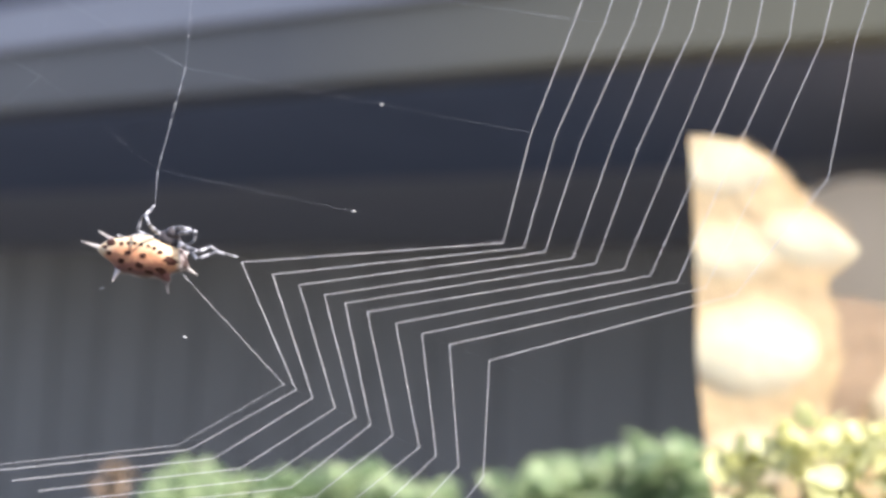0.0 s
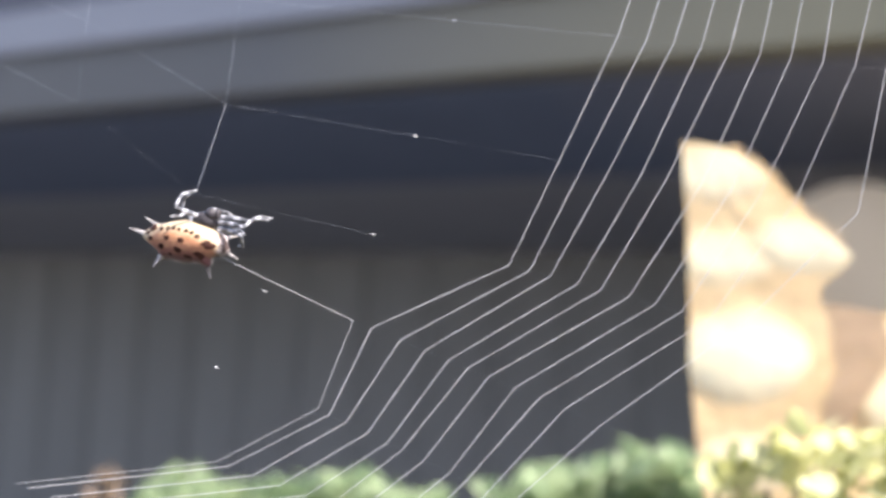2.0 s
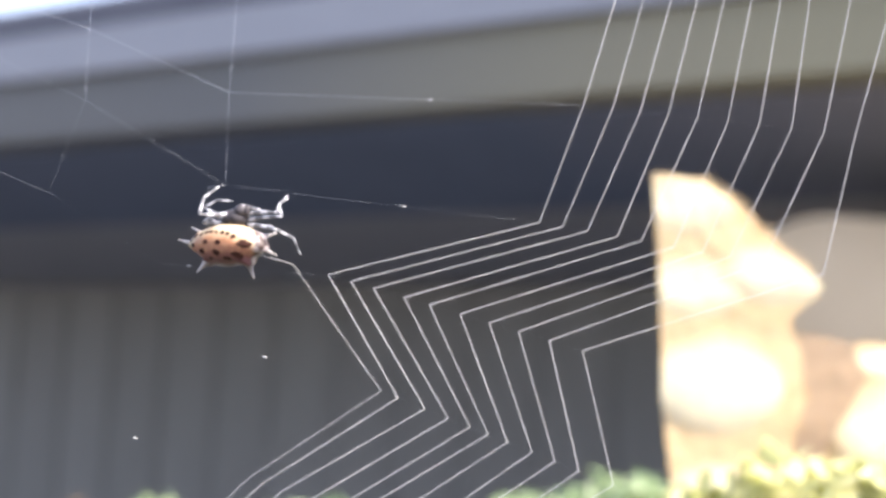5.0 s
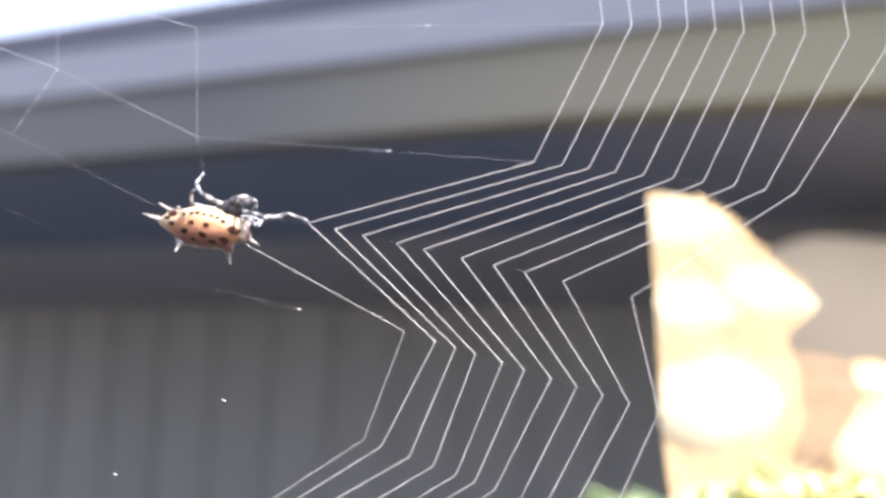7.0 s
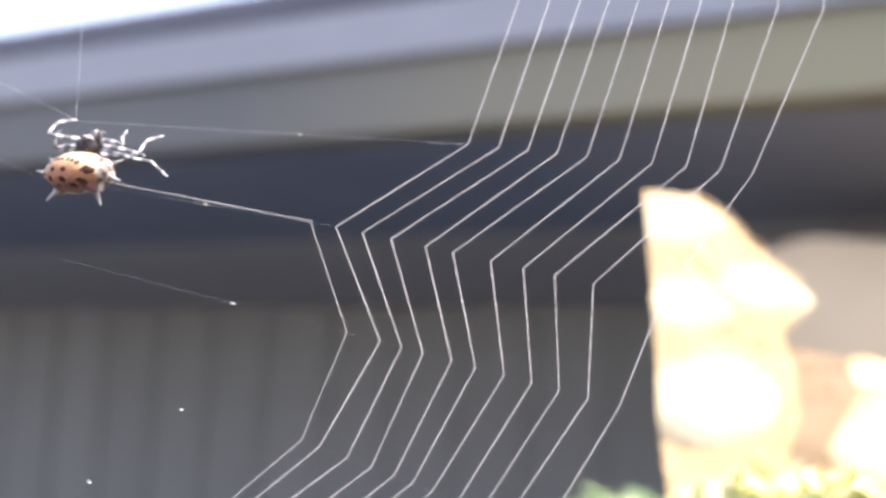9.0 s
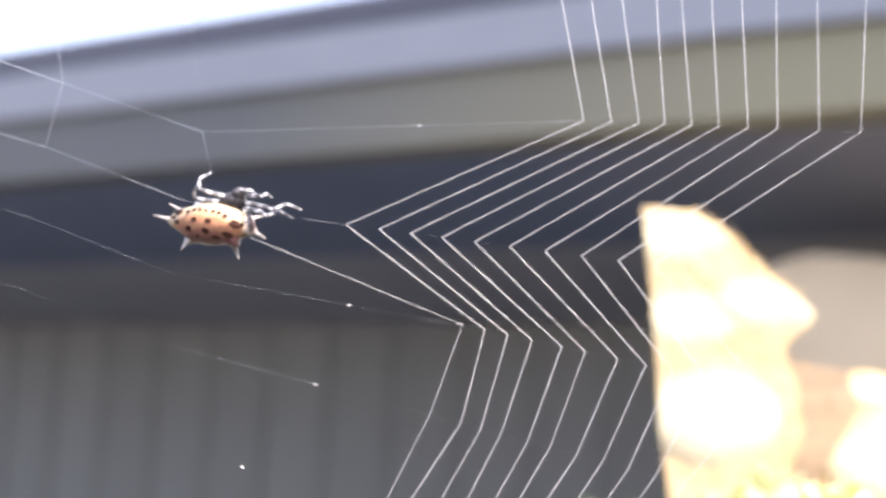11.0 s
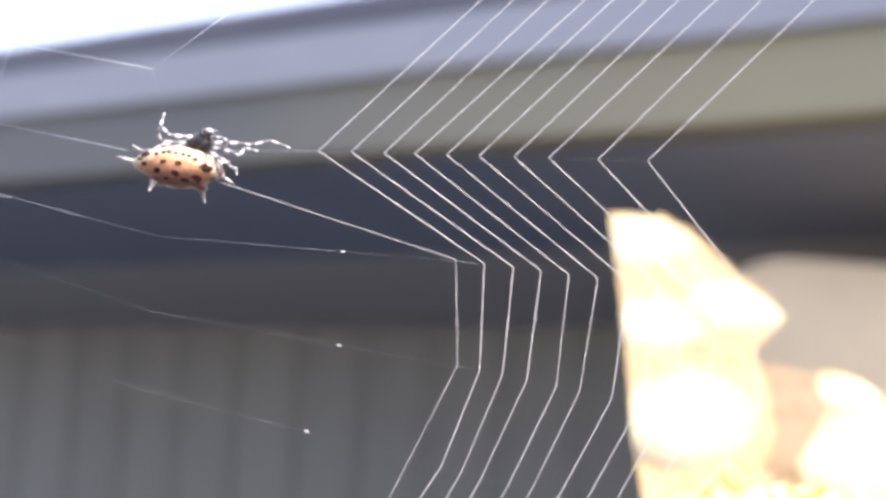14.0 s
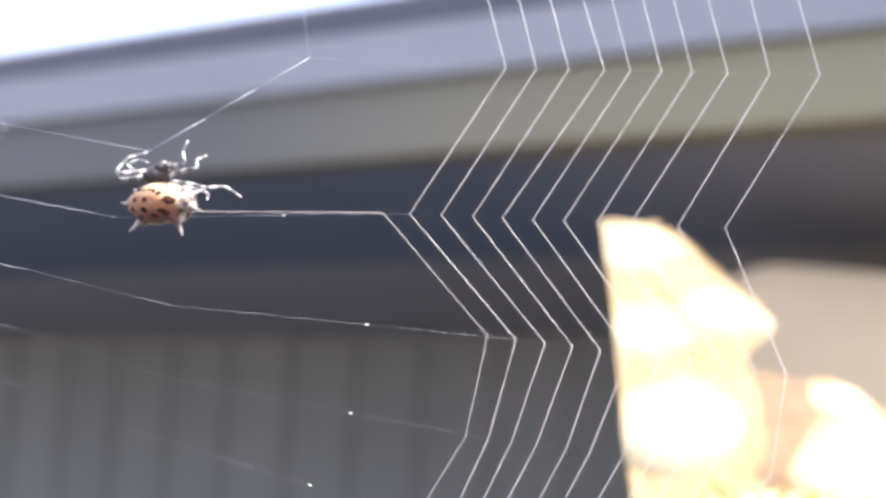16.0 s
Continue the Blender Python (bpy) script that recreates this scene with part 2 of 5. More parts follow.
# ---- the house behind: gutter, fascia, soffit and boarded wall ----
def build_house():
    house = tagged(new("house"), "house with grey boarded wall under a deep eave", "house")
    house.matrix_world = pose(0.0, 5.0, 0.0, 0, 0, -34.5)
    x0, x1 = -7.9, 5.0
    part("roof_edge", extrude_x([(-0.03, 2.942), (-0.03, 3.044), (-0.016, 3.062), (0.30, 3.125), (0.30, 2.942)], x0, x1), ROOF_EDGE, house,
         "slate grey metal roof edge")
    part("gutter", extrude_x([(-0.034, 2.938), (-0.034, 2.765), (-0.028, 2.756), (-0.014, 2.752), (0.0, 2.752), (0.0, 2.938)], x0, x1),
         GUTTER, house, "pale blue-grey metal gutter")
    nose = [(0.004 + 0.02 * (1 - math.cos(q)), 2.515 - 0.02 * math.sin(q)) for q in (math.pi / 2 * k / 8 for k in range(9))]
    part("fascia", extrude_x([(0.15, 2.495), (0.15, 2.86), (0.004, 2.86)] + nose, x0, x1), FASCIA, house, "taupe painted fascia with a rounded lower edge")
    part("soffit", extrude_x([(0.152, 2.478), (0.152, 2.502), (1.15, 2.329), (1.15, 2.305)], x0, x1), SOFFIT, house, "sloping soffit lining in a navy shade tone")
    part("inner_soffit", extrude_x([(1.153, 2.3045), (1.153, 2.3285), (2.46, 2.144), (2.46, 2.12)], x0, x1), LINING, house, "sloping soffit lining in a lighter slate shade tone")
    part("roof", extrude_x([(0.302, 3.112), (4.2, 4.2), (8.1, 3.102), (8.1, 3.0), (4.2, 4.08), (0.302, 2.99)], x0, x1), ROOF_EDGE, house, "slate grey roof")
    wall = part("wall", box(x0, x1, 2.465, 2.62, 0.0, 2.98), BOARD, house, "grey wall of vertical boards")
    part("side_wall", box(x0, x0 + 0.15, 2.622, 7.6, 0.0, 2.99), BOARD, house)
    part("side_wall", box(x1 - 0.15, x1, 2.622, 7.6, 0.0, 2.99), BOARD, house)
    part("back_wall", box(x0, x1, 7.602, 7.75, 0.0, 2.99), BOARD, house)
    # broad upright boards, set apart by open grooves
    pitch, rng = 0.443, random.Random(11)
    mesh = mesh_of("board", box(0.013, pitch - 0.013, 2.450, 2.463, 0.02, 2.114, 0.006), BOARD)
    for k in range(28):
        ob = new("board", mesh)
        ob.parent = wall
        ob.location = (-4.81 - 6 * pitch + k * pitch, 0.003 * rng.random(), 0)
    return house


build_house()


# ---- cream plastered porch wall under the eave ----
def build_porch_wall():
    ob = tagged(new("porch_wall"), "cream plastered porch wall with rounded edges", "wall")
    ob.matrix_world = pose(0.0, 5.0, 0.0, 0, 0, -34.5)
    # its upper corner is rounded off in a wide curve
    arc = [(1.02 - 0.36 * math.cos(q), 1.79 + 0.36 * math.sin(q)) for q in (math.pi / 2 * k / 12 for k in range(13))]
    bm = bmesh.new()
    loops = [[bm.verts.new((x, y, z)) for x, z in [(0.66, 0.0)] + arc + [(4.9, 2.15), (4.9, 0.0)]] for y in (0.40, 1.05)]
    count = len(loops[0])
    for k in range(count):
        bm.faces.new((loops[0][k], loops[0][(k + 1) % count], loops[1][(k + 1) % count], loops[1][k]))
    for loop in loops:
        bm.faces.new(loop)
    bmesh.ops.bevel(bm, geom=[e for e in bm.edges if all(v.co.y < 0.5 for v in e.verts)], offset=0.35, segments=10, affect="EDGES")
    part("shaft", bm, PLASTER, ob, smooth=True)
    return ob


build_porch_wall()


# ---- shrubs ----
def leaf_cloud(centres, count, size, seed):
    """Small folded leaves turned every way, gathered in clumps."""
    rng = random.Random(seed)
    verts, faces = [], []
    for _ in range(count):
        c, r = rng.choice(centres)
        d = Vector((rng.gauss(0, 1), rng.gauss(0, 1), rng.gauss(0, 1))).normalized() * r * (0.55 + 0.5 * rng.random())
        at = Vector(c) + Vector((d.x, d.y, d.z * 0.8))
        rot = Euler((rng.uniform(-1.1, 1.1), rng.uniform(-1.1, 1.1), rng.uniform(0, 6.3))).to_matrix()
        s = size * rng.uniform(0.65, 1.25)
        n = len(verts)
        for q in ((0, -0.5, 0), (0.27, -0.1, 0.07), (0.22, 0.25, 0.07), (0, 0.55, -0.03), (-0.22, 0.25, 0.07), (-0.27, -0.1, 0.07), (0, 0.1, 0)):
            verts.append(at + rot @ (Vector(q) * s))
        faces += [(n, n + 1, n + 6), (n + 1, n + 2, n + 6), (n + 2, n + 3, n + 6), (n + 3, n + 4, n + 6), (n + 4, n + 5, n + 6), (n + 5, n, n + 6)]
    return verts, faces


def build_shrub(x, y, top, half, seed, mat, label, clump, size, count=7000, dry=None):
    """Trunk, limbs and a loose crown that widens downwards, its top broken into sprigs."""
    rng = random.Random(seed)
    ob = tagged(new("shrub"), label, "shrub", "shrubs below the web")
    ob.location = (x, y, 0)
    base = top - 0.30
    part("trunk", tube([(0, 0, 0), (0.006, 0.0, base * 0.5), (0, 0.006, base), (0.003, 0, top - 0.06)], [0.012, 0.009, 0.006, 0.0015]), BARK, ob)
    centres = []
    for i in range(60):
        a, h = rng.uniform(0, 6.3), (i / 60) ** 1.8
        x1 = half * (2 * ((i * 0.618034) % 1) - 1) * (1 + 0.3 * h)
        lift = noise.noise((x1 / clump * 0.45, seed, 0.3))
        c = (x1, math.sin(a) * half * 0.3, top - clump * (1.0 + 0.9 * (x1 / half) ** 2 - 1.1 * lift) - 0.10 * h - clump * 0.5 * rng.random())
        centres.append((c, clump * rng.uniform(0.6, 1.1)))
        if i % 5 == 0:
            part("limb", tube([(0, 0, base - 0.05 + 0.003 * i), (c[0] * 0.5, c[1] * 0.5, (base + c[2]) / 2), c], [0.003, 0.002, 0.0006], 6), BARK, ob)
    verts, faces = leaf_cloud(centres, count, size, seed)
    me = bpy.data.meshes.new("crown")
    me.from_pydata(verts, [], faces)
    me.materials.append(mat)
    crown = new("crown", me)
    crown.parent = ob
    tagged(crown, kind="stuff")
    if dry:
        # a withered brown sprig at the edge of the crown
        verts, faces = leaf_cloud([(dry, 0.006), ((dry[0] - 0.004, dry[1], dry[2] - 0.008), 0.008)], 60, 0.007, seed + 9)
        me = bpy.data.meshes.new("dry_sprig")
        me.from_pydata(verts, [], faces)
        me.materials.append(BARK)
        sprig = new("dry_sprig", me)
        sprig.parent = ob
        tagged(sprig, "withered brown sprig", kind="stuff")
        part("limb", tube([(0, 0, base), (dry[0] * 0.6, dry[1], base + 0.05), dry], [0.003, 0.002, 0.0006], 6), BARK, ob)
    # fuller, larger leaves lower down on the shrub
    low = []
    for i in range(70):
        a, h = i * 2.39996, i / 70
        reach = (0.06 + 1.9 * half * math.sin(math.pi * (0.15 + 0.6 * h))) * rng.uniform(0.5, 1.0)
        low.append(((math.cos(a) * reach, math.sin(a) * reach * 0.8 + 0.04, 1.24 - 1.0 * h), 0.055 * rng.uniform(0.7, 1.2)))
        if i % 6 == 0:
            c = low[-1][0]
            part("limb", tube([(0, 0, c[2] * 0.55), (c[0] * 0.5, c[1] * 0.5, c[2] * 0.85), c], [0.005, 0.003, 0.001], 6), BARK, ob)
    verts, faces = leaf_cloud(low, 4200, 0.02, seed + 40)
    me = bpy.data.meshes.new("lower_crown")
    me.from_pydata(verts, [], faces)
    me.materials.append(mat)
    crown = new("lower_crown", me)
    crown.parent = ob
    tagged(crown, kind="stuff")
    return ob


build_shrub(-0.092, 0.72, 1.5055, 0.068, 3, LEAF, "green small-leaved shrub in half shade", 0.016, 0.0105, 5200, (-0.087, 0.0, 1.490))
build_shrub(0.061, 0.66, 1.5255, 0.051, 5, LEAF, "green small-leaved shrub with open top", 0.015, 0.016, 1900)
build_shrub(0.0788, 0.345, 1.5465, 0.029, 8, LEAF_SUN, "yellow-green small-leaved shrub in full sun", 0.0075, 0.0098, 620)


# ---- dry stalk with papery bracts ----
def bract(rows, depth, lobes, name, parent, label, turn=0.35, mat=BRACT, nx=44, ny=110):
    """A papery bract. Its edges are given by (z, left, right) in mm at 215 mm from the eye; lobes (x, z, half width, half height, rise)
    swell outwards downhill and tuck under at their lower rim."""
    rows = sorted(rows)
    zs = [r[0] for r in rows]
    bm = bmesh.new()
    grid, swell = [], bm.verts.layers.float.new("swelling")
    for j in range(ny + 1):
        z = zs[0] + (zs[-1] - zs[0]) * j / ny
        lo, hi = np.interp(z, zs, [r[1] for r in rows]), np.interp(z, zs, [r[2] for r in rows])
        hi += 0.5 * noise.noise((z * 0.5, 1.3, depth)) + 0.25 * noise.noise((z * 1.9, 4.3, depth))
        lo += 0.12 * noise.noise((z * 0.9, 7.3, depth))
        line = []
        for i in range(nx + 1):
            u = i / nx
            x = lo + (hi - lo) * u
            d, pale = 0.0, 0.0
            for cx, cz, rx, rz, rise in lobes:
                q = 1 - ((x - cx) / rx) ** 2
                if q <= 0:
                    continue
                q = math.sqrt(q)
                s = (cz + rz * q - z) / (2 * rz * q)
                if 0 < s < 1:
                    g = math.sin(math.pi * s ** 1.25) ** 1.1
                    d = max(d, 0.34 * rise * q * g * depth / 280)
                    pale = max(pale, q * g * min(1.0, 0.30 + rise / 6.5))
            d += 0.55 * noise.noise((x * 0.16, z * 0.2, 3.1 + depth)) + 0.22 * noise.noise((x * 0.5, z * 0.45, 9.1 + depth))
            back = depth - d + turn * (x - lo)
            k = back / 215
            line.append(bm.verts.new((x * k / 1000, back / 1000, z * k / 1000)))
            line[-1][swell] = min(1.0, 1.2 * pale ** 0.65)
        grid.append(line)
    for j in range(ny):
        for i in range(nx):
            bm.faces.new((grid[j][i], grid[j][i + 1], grid[j + 1][i + 1], grid[j + 1][i]))
    bmesh.ops.solidify(bm, geom=bm.faces[:], thickness=0.0007)
    ob = part(name, bm, mat, parent, label, smooth=True)
    return ob


def halo_fringe(rows, depth, turn, count, parent, label):
    """Fine pale hairs added to the outer edge of a bract, to soften it into a blurred halo."""
    rows, rng = sorted(rows), random.Random(4)
    zs = [r[0] for r in rows]
    verts, faces = [], []
    for _ in range(count):
        z = rng.uniform(17.5, 29.5)
        lo, hi = np.interp(z, zs, [r[1] for r in rows]), np.interp(z, zs, [r[2] for r in rows])
        x = hi - rng.uniform(0.0, 1.5)
        back = depth + turn * (x - lo) + rng.uniform(0.0, 1.5)
        k = back / 215
        root = Vector((x * k, back, z * k)) / 1000
        way = Vector((rng.uniform(0.3, 1.0), rng.uniform(-0.2, 0.8), rng.uniform(-0.3, 0.9))).normalized()
        long, wide = rng.uniform(0.001, 0.004), 0.00009
        side = way.orthogonal().normalized()
        side = (Matrix.Rotation(rng.uniform(0, 6.3), 3, way) @ side) * wide
        other = way.cross(side)
        m = len(verts)
        bend = root + way * long * 0.6 + Vector((0, 0, 0.0006 * rng.random()))
        verts += [root + side, root - side * 0.5 + other * 0.87, root - side * 0.5 - other * 0.87,
                  bend + side * 0.7, bend - side * 0.35 + other * 0.6, bend - side * 0.35 - other * 0.6, root + way * long]
        faces += [(m, m + 1, m + 4, m + 3), (m + 1, m + 2, m + 5, m + 4), (m + 2, m, m + 3, m + 5),
                  (m + 3, m + 4, m + 6), (m + 4, m + 5, m + 6), (m + 5, m + 3, m + 6)]
    me = bpy.data.meshes.new("halo_fringe")
    me.from_pydata(verts, [], faces)
    me.materials.append(BRACT)
    ob = new("halo_fringe", me)
    ob.parent = parent
    return tagged(ob, label, kind="stuff")


def build_stalk():
    ob = tagged(new("dry_stalk"), "dry pale stalk with lobed papery bracts in full sun", "dried plant")
    # the whole stalk leans over by the camera's roll, to keep its place in the view
    ob.matrix_world = Matrix.Translation(EYE) @ Matrix.Rotation(radians(ROLL), 4, Vector((0.019, -0.995, -0.098)))
    front = [(30.3, 23.7, 25.6), (29.5, 23.6, 30.6), (27.6, 23.8, 34.0), (24.6, 24.1, 37.4), (20.6, 24.6, 41.4), (17.0, 25.0, 46.6),
             (15.4, 25.0, 48.1), (13.4, 25.3, 46.4), (11.4, 25.4, 43.6), (8.6, 25.7, 44.4), (4.7, 26.0, 45.6), (-0.1, 26.2, 46.4),
             (-5.7, 27.0, 44.8), (-11.3, 27.8, 44.0), (-19.0, 29.5, 42.0), (-32, 33.0, 36.5)]
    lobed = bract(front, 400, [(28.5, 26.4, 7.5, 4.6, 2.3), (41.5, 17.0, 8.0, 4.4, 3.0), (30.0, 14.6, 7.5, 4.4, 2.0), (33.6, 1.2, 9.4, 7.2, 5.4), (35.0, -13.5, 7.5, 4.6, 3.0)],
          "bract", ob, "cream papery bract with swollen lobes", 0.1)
    side = [(8.0, 52.5, 55.0), (6.5, 52.0, 58.8), (3.0, 53.5, 62.5), (-2.0, 50.5, 65.5), (-6.0, 48.0, 66.8), (-10.0, 46.5, 68.0), (-20, 46, 66), (-40, 44, 50)]
    bract(side, 408, [(56.5, 5.0, 5.0, 2.6, 2.5), (59.0, -5.0, 10.5, 9.0, 8.0)], "bract", ob, "cream papery bract turned aside")
    back = [(9.0, 40.0, 46.0), (7.0, 37.0, 55.0), (2.0, 33.0, 64.0), (-3.0, 32.2, 67.0), (-10.0, 32.4, 66.5), (-20.0, 30.0, 64.0), (-45.0, 36.0, 46.0)]
    bract(back, 424, [(47.0, -14.0, 8.0, 5.0, 3.0)], "bract", ob, "papery bract behind the others in a shaded tan tone", -0.1, SHADED_BRACT)
    lobed.name = "lobed_bract"
    halo_fringe(front, 400, 0.1, 450, lobed, "fine pale hairs added to soften the edge into a halo")
    part("stem", tube([(0.065, 0.412, -0.04), (0.070, 0.414, -0.2), (0.064, 0.414, -0.8), (0.06, 0.412, -1.56)], [0.0028, 0.0032, 0.0038, 0.0046]), BARK, ob)
    return lobed


LOBED_BRACT = build_stalk()


# ---- the spider ----
def blob(rx, ry, rz, power=1.0, seg=28, rings=18):
    bm = bmesh.new()
    bmesh.ops.create_uvsphere(bm, u_segments=seg, v_segments=rings, radius=1)
    for v in bm.verts:
        c = v.co
        v.co = Vector((math.copysign(abs(c.x) ** power, c.x) * rx, math.copysign(abs(c.y) ** power, c.y) * ry, math.copysign(abs(c.z) ** power, c.z) * rz))
    return bm


# the six spines of the abdomen: base and tip in mm, radius at the base
SPINES = [((-4.1, 0.2, 0.1), (-7.0, 0.25, 0.65), 0.62, "long spine"), ((-3.6, 0.4, 1.2), (-5.5, 0.6, 2.05), 0.46, "short spine"),
          ((-2.2, -0.7, -1.7), (-2.45, -2.0, -3.1), 0.55, "hind spine"), ((2.5, 0.2, -1.75), (3.1, 0.6, -3.45), 0.66, "hind spine"),
          ((4.1, 0.2, -0.3), (5.9, 0.5, -1.0), 0.6, "side spine"), ((3.8, 0.8, 1.0), (5.0, 1.6, 1.5), 0.42, "short spine")]


def rim(a):
    """Radius of the abdomen's outline in mm, a broad lozenge, and how far it is drawn out towards its spines."""
    c, q = math.cos(a), math.sin(a)
    k = 1.75 if q < 0 or c < 0 else 2.1
    r = (abs(c / 4.2) ** k + abs(q / (2.3 if q > 0 else 2.05)) ** k) ** (-1 / k)
    out = 0.0
    for (bx, _, bz), _, width, _ in SPINES:
        d = abs((a - math.atan2(bz, bx) + math.pi) % (2 * math.pi) - math.pi)
        out += r * (0.50 if q < -0.5 else 0.34) * width * math.exp(-(d / 0.16) ** 2)
    return r, out


def shell(a, s, lift=0.0):
    """A point of the abdomen: a round its outline, s from the middle of the back (0) over the rim to the underside (pi)."""
    wide, out = rim(a)
    q = math.sin(s)
    r = wide * q ** 0.85 + out * q ** 7 + lift * q
    y = -(2.7 if s < math.pi / 2 else 3.2) * math.cos(s) - lift * math.cos(s)
    return Vector((r * math.cos(a), y, r * math.sin(a))) / 1000


def on_back(x, z, lift=0.0):
    """The point of the abdomen's back at x, z in mm."""
    a = math.atan2(z, x)
    s = math.asin(min(0.999, math.hypot(x, z) / rim(a)[0]) ** (1 / 0.85))
    return shell(a, s, lift)


def build_spider():
    """Body only: broad spined abdomen and small dark front body."""
    spider = tagged(new("spider"), "orange spiny orb-weaver spider with black spots spinning its web", "spider")
    mm = 0.001
    bm = bmesh.new()
    rings, seg = 24, 84
    loops = []
    for j in range(1, rings):
        s = math.pi * j / rings
        loops.append([bm.verts.new(shell(2 * math.pi * i / seg, s)) for i in range(seg)])
    for la, lb in zip(loops, loops[1:]):
        for i in range(seg):
            bm.faces.new((la[i], la[(i + 1) % seg], lb[(i + 1) % seg], lb[i]))
    for loop, s in ((loops[0], 0.0), (loops[-1], math.pi)):
        tip = bm.verts.new(shell(0, s))
        for i in range(seg):
            bm.faces.new((loop[i], loop[(i + 1) % seg], tip))
    for v in bm.verts:
        v.co *= 1 + 0.02 * noise.noise(v.co * 900)
    abdomen = part("abdomen", bm, SHIELD, spider, "orange abdomen with a cream rim and mottled flanks", smooth=True)
    for base, tip, r, kind in SPINES:
        base, tip = Vector(base), Vector(tip)
        pts = [base + (tip - base) * u for u in (-0.45, -0.15, 0.1, 0.35, 0.65, 0.88, 1.0)]
        radii = [r * k * mm for k in (1.35, 1.05, 0.72, 0.44, 0.28, 0.20, 0.11)]
        part("spine", tube([q * mm for q in pts], radii, 10), SPINE, abdomen, "pale pointed " + kind, smooth=True)
    # the pale rolled edge between the spines
    edge = [math.pi + (1.95 * math.pi - math.pi) * k / 48 for k in range(49)]
    line = [shell(a, math.pi / 2, 0.03) for a in edge]
    part("rim", tube(line, [0.00006 + 0.00011 * math.sin(math.pi * k / 48) for k in range(49)], 6), SPINE, abdomen, "pale rolled rim", smooth=True)
    spots = [(-3.6, 0.95, 0.60, 0.40), (-2.3, 1.0, 0.32, 0.26), (-1.5, 1.18, 0.28, 0.24), (-0.75, 1.25, 0.30, 0.24), (0.05, 1.22, 0.28, 0.22),
             (0.9, 1.15, 0.32, 0.25), (1.65, 1.05, 0.34, 0.26), (2.35, 0.75, 0.36, 0.28), (-1.25, 0.15, 0.42, 0.30), (0.55, 0.1, 0.42, 0.30),
             (-2.0, -0.8, 0.46, 0.34), (0.25, -0.95, 0.52, 0.36), (3.45, 0.0, 0.66, 0.50), (2.6, -1.1, 0.55, 0.34), (-0.9, -1.5, 0.34, 0.16),
             (-3.6, -0.15, 0.34, 0.26), (1.3, -1.5, 0.5, 0.2), (-4.05, 0.4, 0.26, 0.22)]
    for n, (x, z, a, b) in enumerate(spots):
        x *= 0.9
        sb = bmesh.new()
        turns = [2 * math.pi * k / 14 for k in range(14)]
        wave = [1 + 0.30 * noise.noise((3 * math.cos(w), 3 * math.sin(w), n * 3.7)) + 0.10 * math.cos(4 * w + n) for w in turns]
        outer = [sb.verts.new(on_back(x + a * 0.92 * f * math.cos(w), z + b * 0.92 * f * math.sin(w), -0.03)) for w, f in zip(turns, wave)]
        rings = [outer]
        for u in (0.78, 0.42):
            rings.append([sb.verts.new(on_back(x + a * u * f * math.cos(w), z + b * u * f * math.sin(w), 0.045)) for w, f in zip(turns, wave)])
        mid = sb.verts.new(on_back(x, z, 0.045))
        for k in range(14):
            for la, lb in zip(rings, rings[1:]):
                sb.faces.new((la[k], la[(k + 1) % 14], lb[(k + 1) % 14], lb[k]))
            sb.faces.new((rings[-1][k], rings[-1][(k + 1) % 14], mid))
        part("spot", sb, SPOT, abdomen, smooth=True)
    # the front body, with its eye hill, jaws and feelers
    bm = blob(0.0015, 0.0013, 0.00105, seg=22, rings=14)
    hill = blob(0.0008, 0.0008, 0.0007, seg=14, rings=10)
    bmesh.ops.translate(hill, verts=hill.verts, vec=(0.0006, -0.0006, 0.0008))
    extra = bpy.data.meshes.new("hill")
    hill.to_mesh(extra)
    hill.free()
    bm.from_mesh(extra)
    for side in (-0.35, 0.35):
        jaw = blob(0.00038, 0.00045, 0.0006, seg=10, rings=8)
        bmesh.ops.translate(jaw, verts=jaw.verts, vec=(0.0009 + side * 0.001, -0.0009, 0.0009))
        jaw.to_mesh(extra)
        jaw.free()
        bm.from_mesh(extra)
    bpy.data.meshes.remove(extra)
    head = part("head", bm, CARAPACE, spider, "smoky grey-black front body", smooth=True)
    for dx, dz in ((0.5, 1.45), (1.35, 1.3)):
        q = Vector((dx, -0.7, dz))
        bm = tube([Vector((0.9, -0.7, 0.7)) * mm, q * mm, (q + Vector((0.5, -0.3, -0.1))) * mm], [0.00016, 0.00018, 0.00012], 7)
        part("palp", bm, BANDED, head, smooth=True)
    return spider, head


# each leg: shoulder beside the middle of the front body, and the lengths of its upper and lower piece, in mm
LEGS = {"A": (-0.6, 0.5, 3.8, 4.2), "B": (-1.0, 0.0, 3.4, 3.2), "C": (-1.2, -0.4, 2.9, 2.4), "D": (0.2, 0.8, 1.9, 1.9),
        "E": (0.9, 0.5, 4.0, 2.5), "F": (1.2, -0.1, 4.3, 4.2), "G": (1.2, -0.6, 4.2, 4.5), "H": (0.8, -0.9, 4.2, 2.4)}


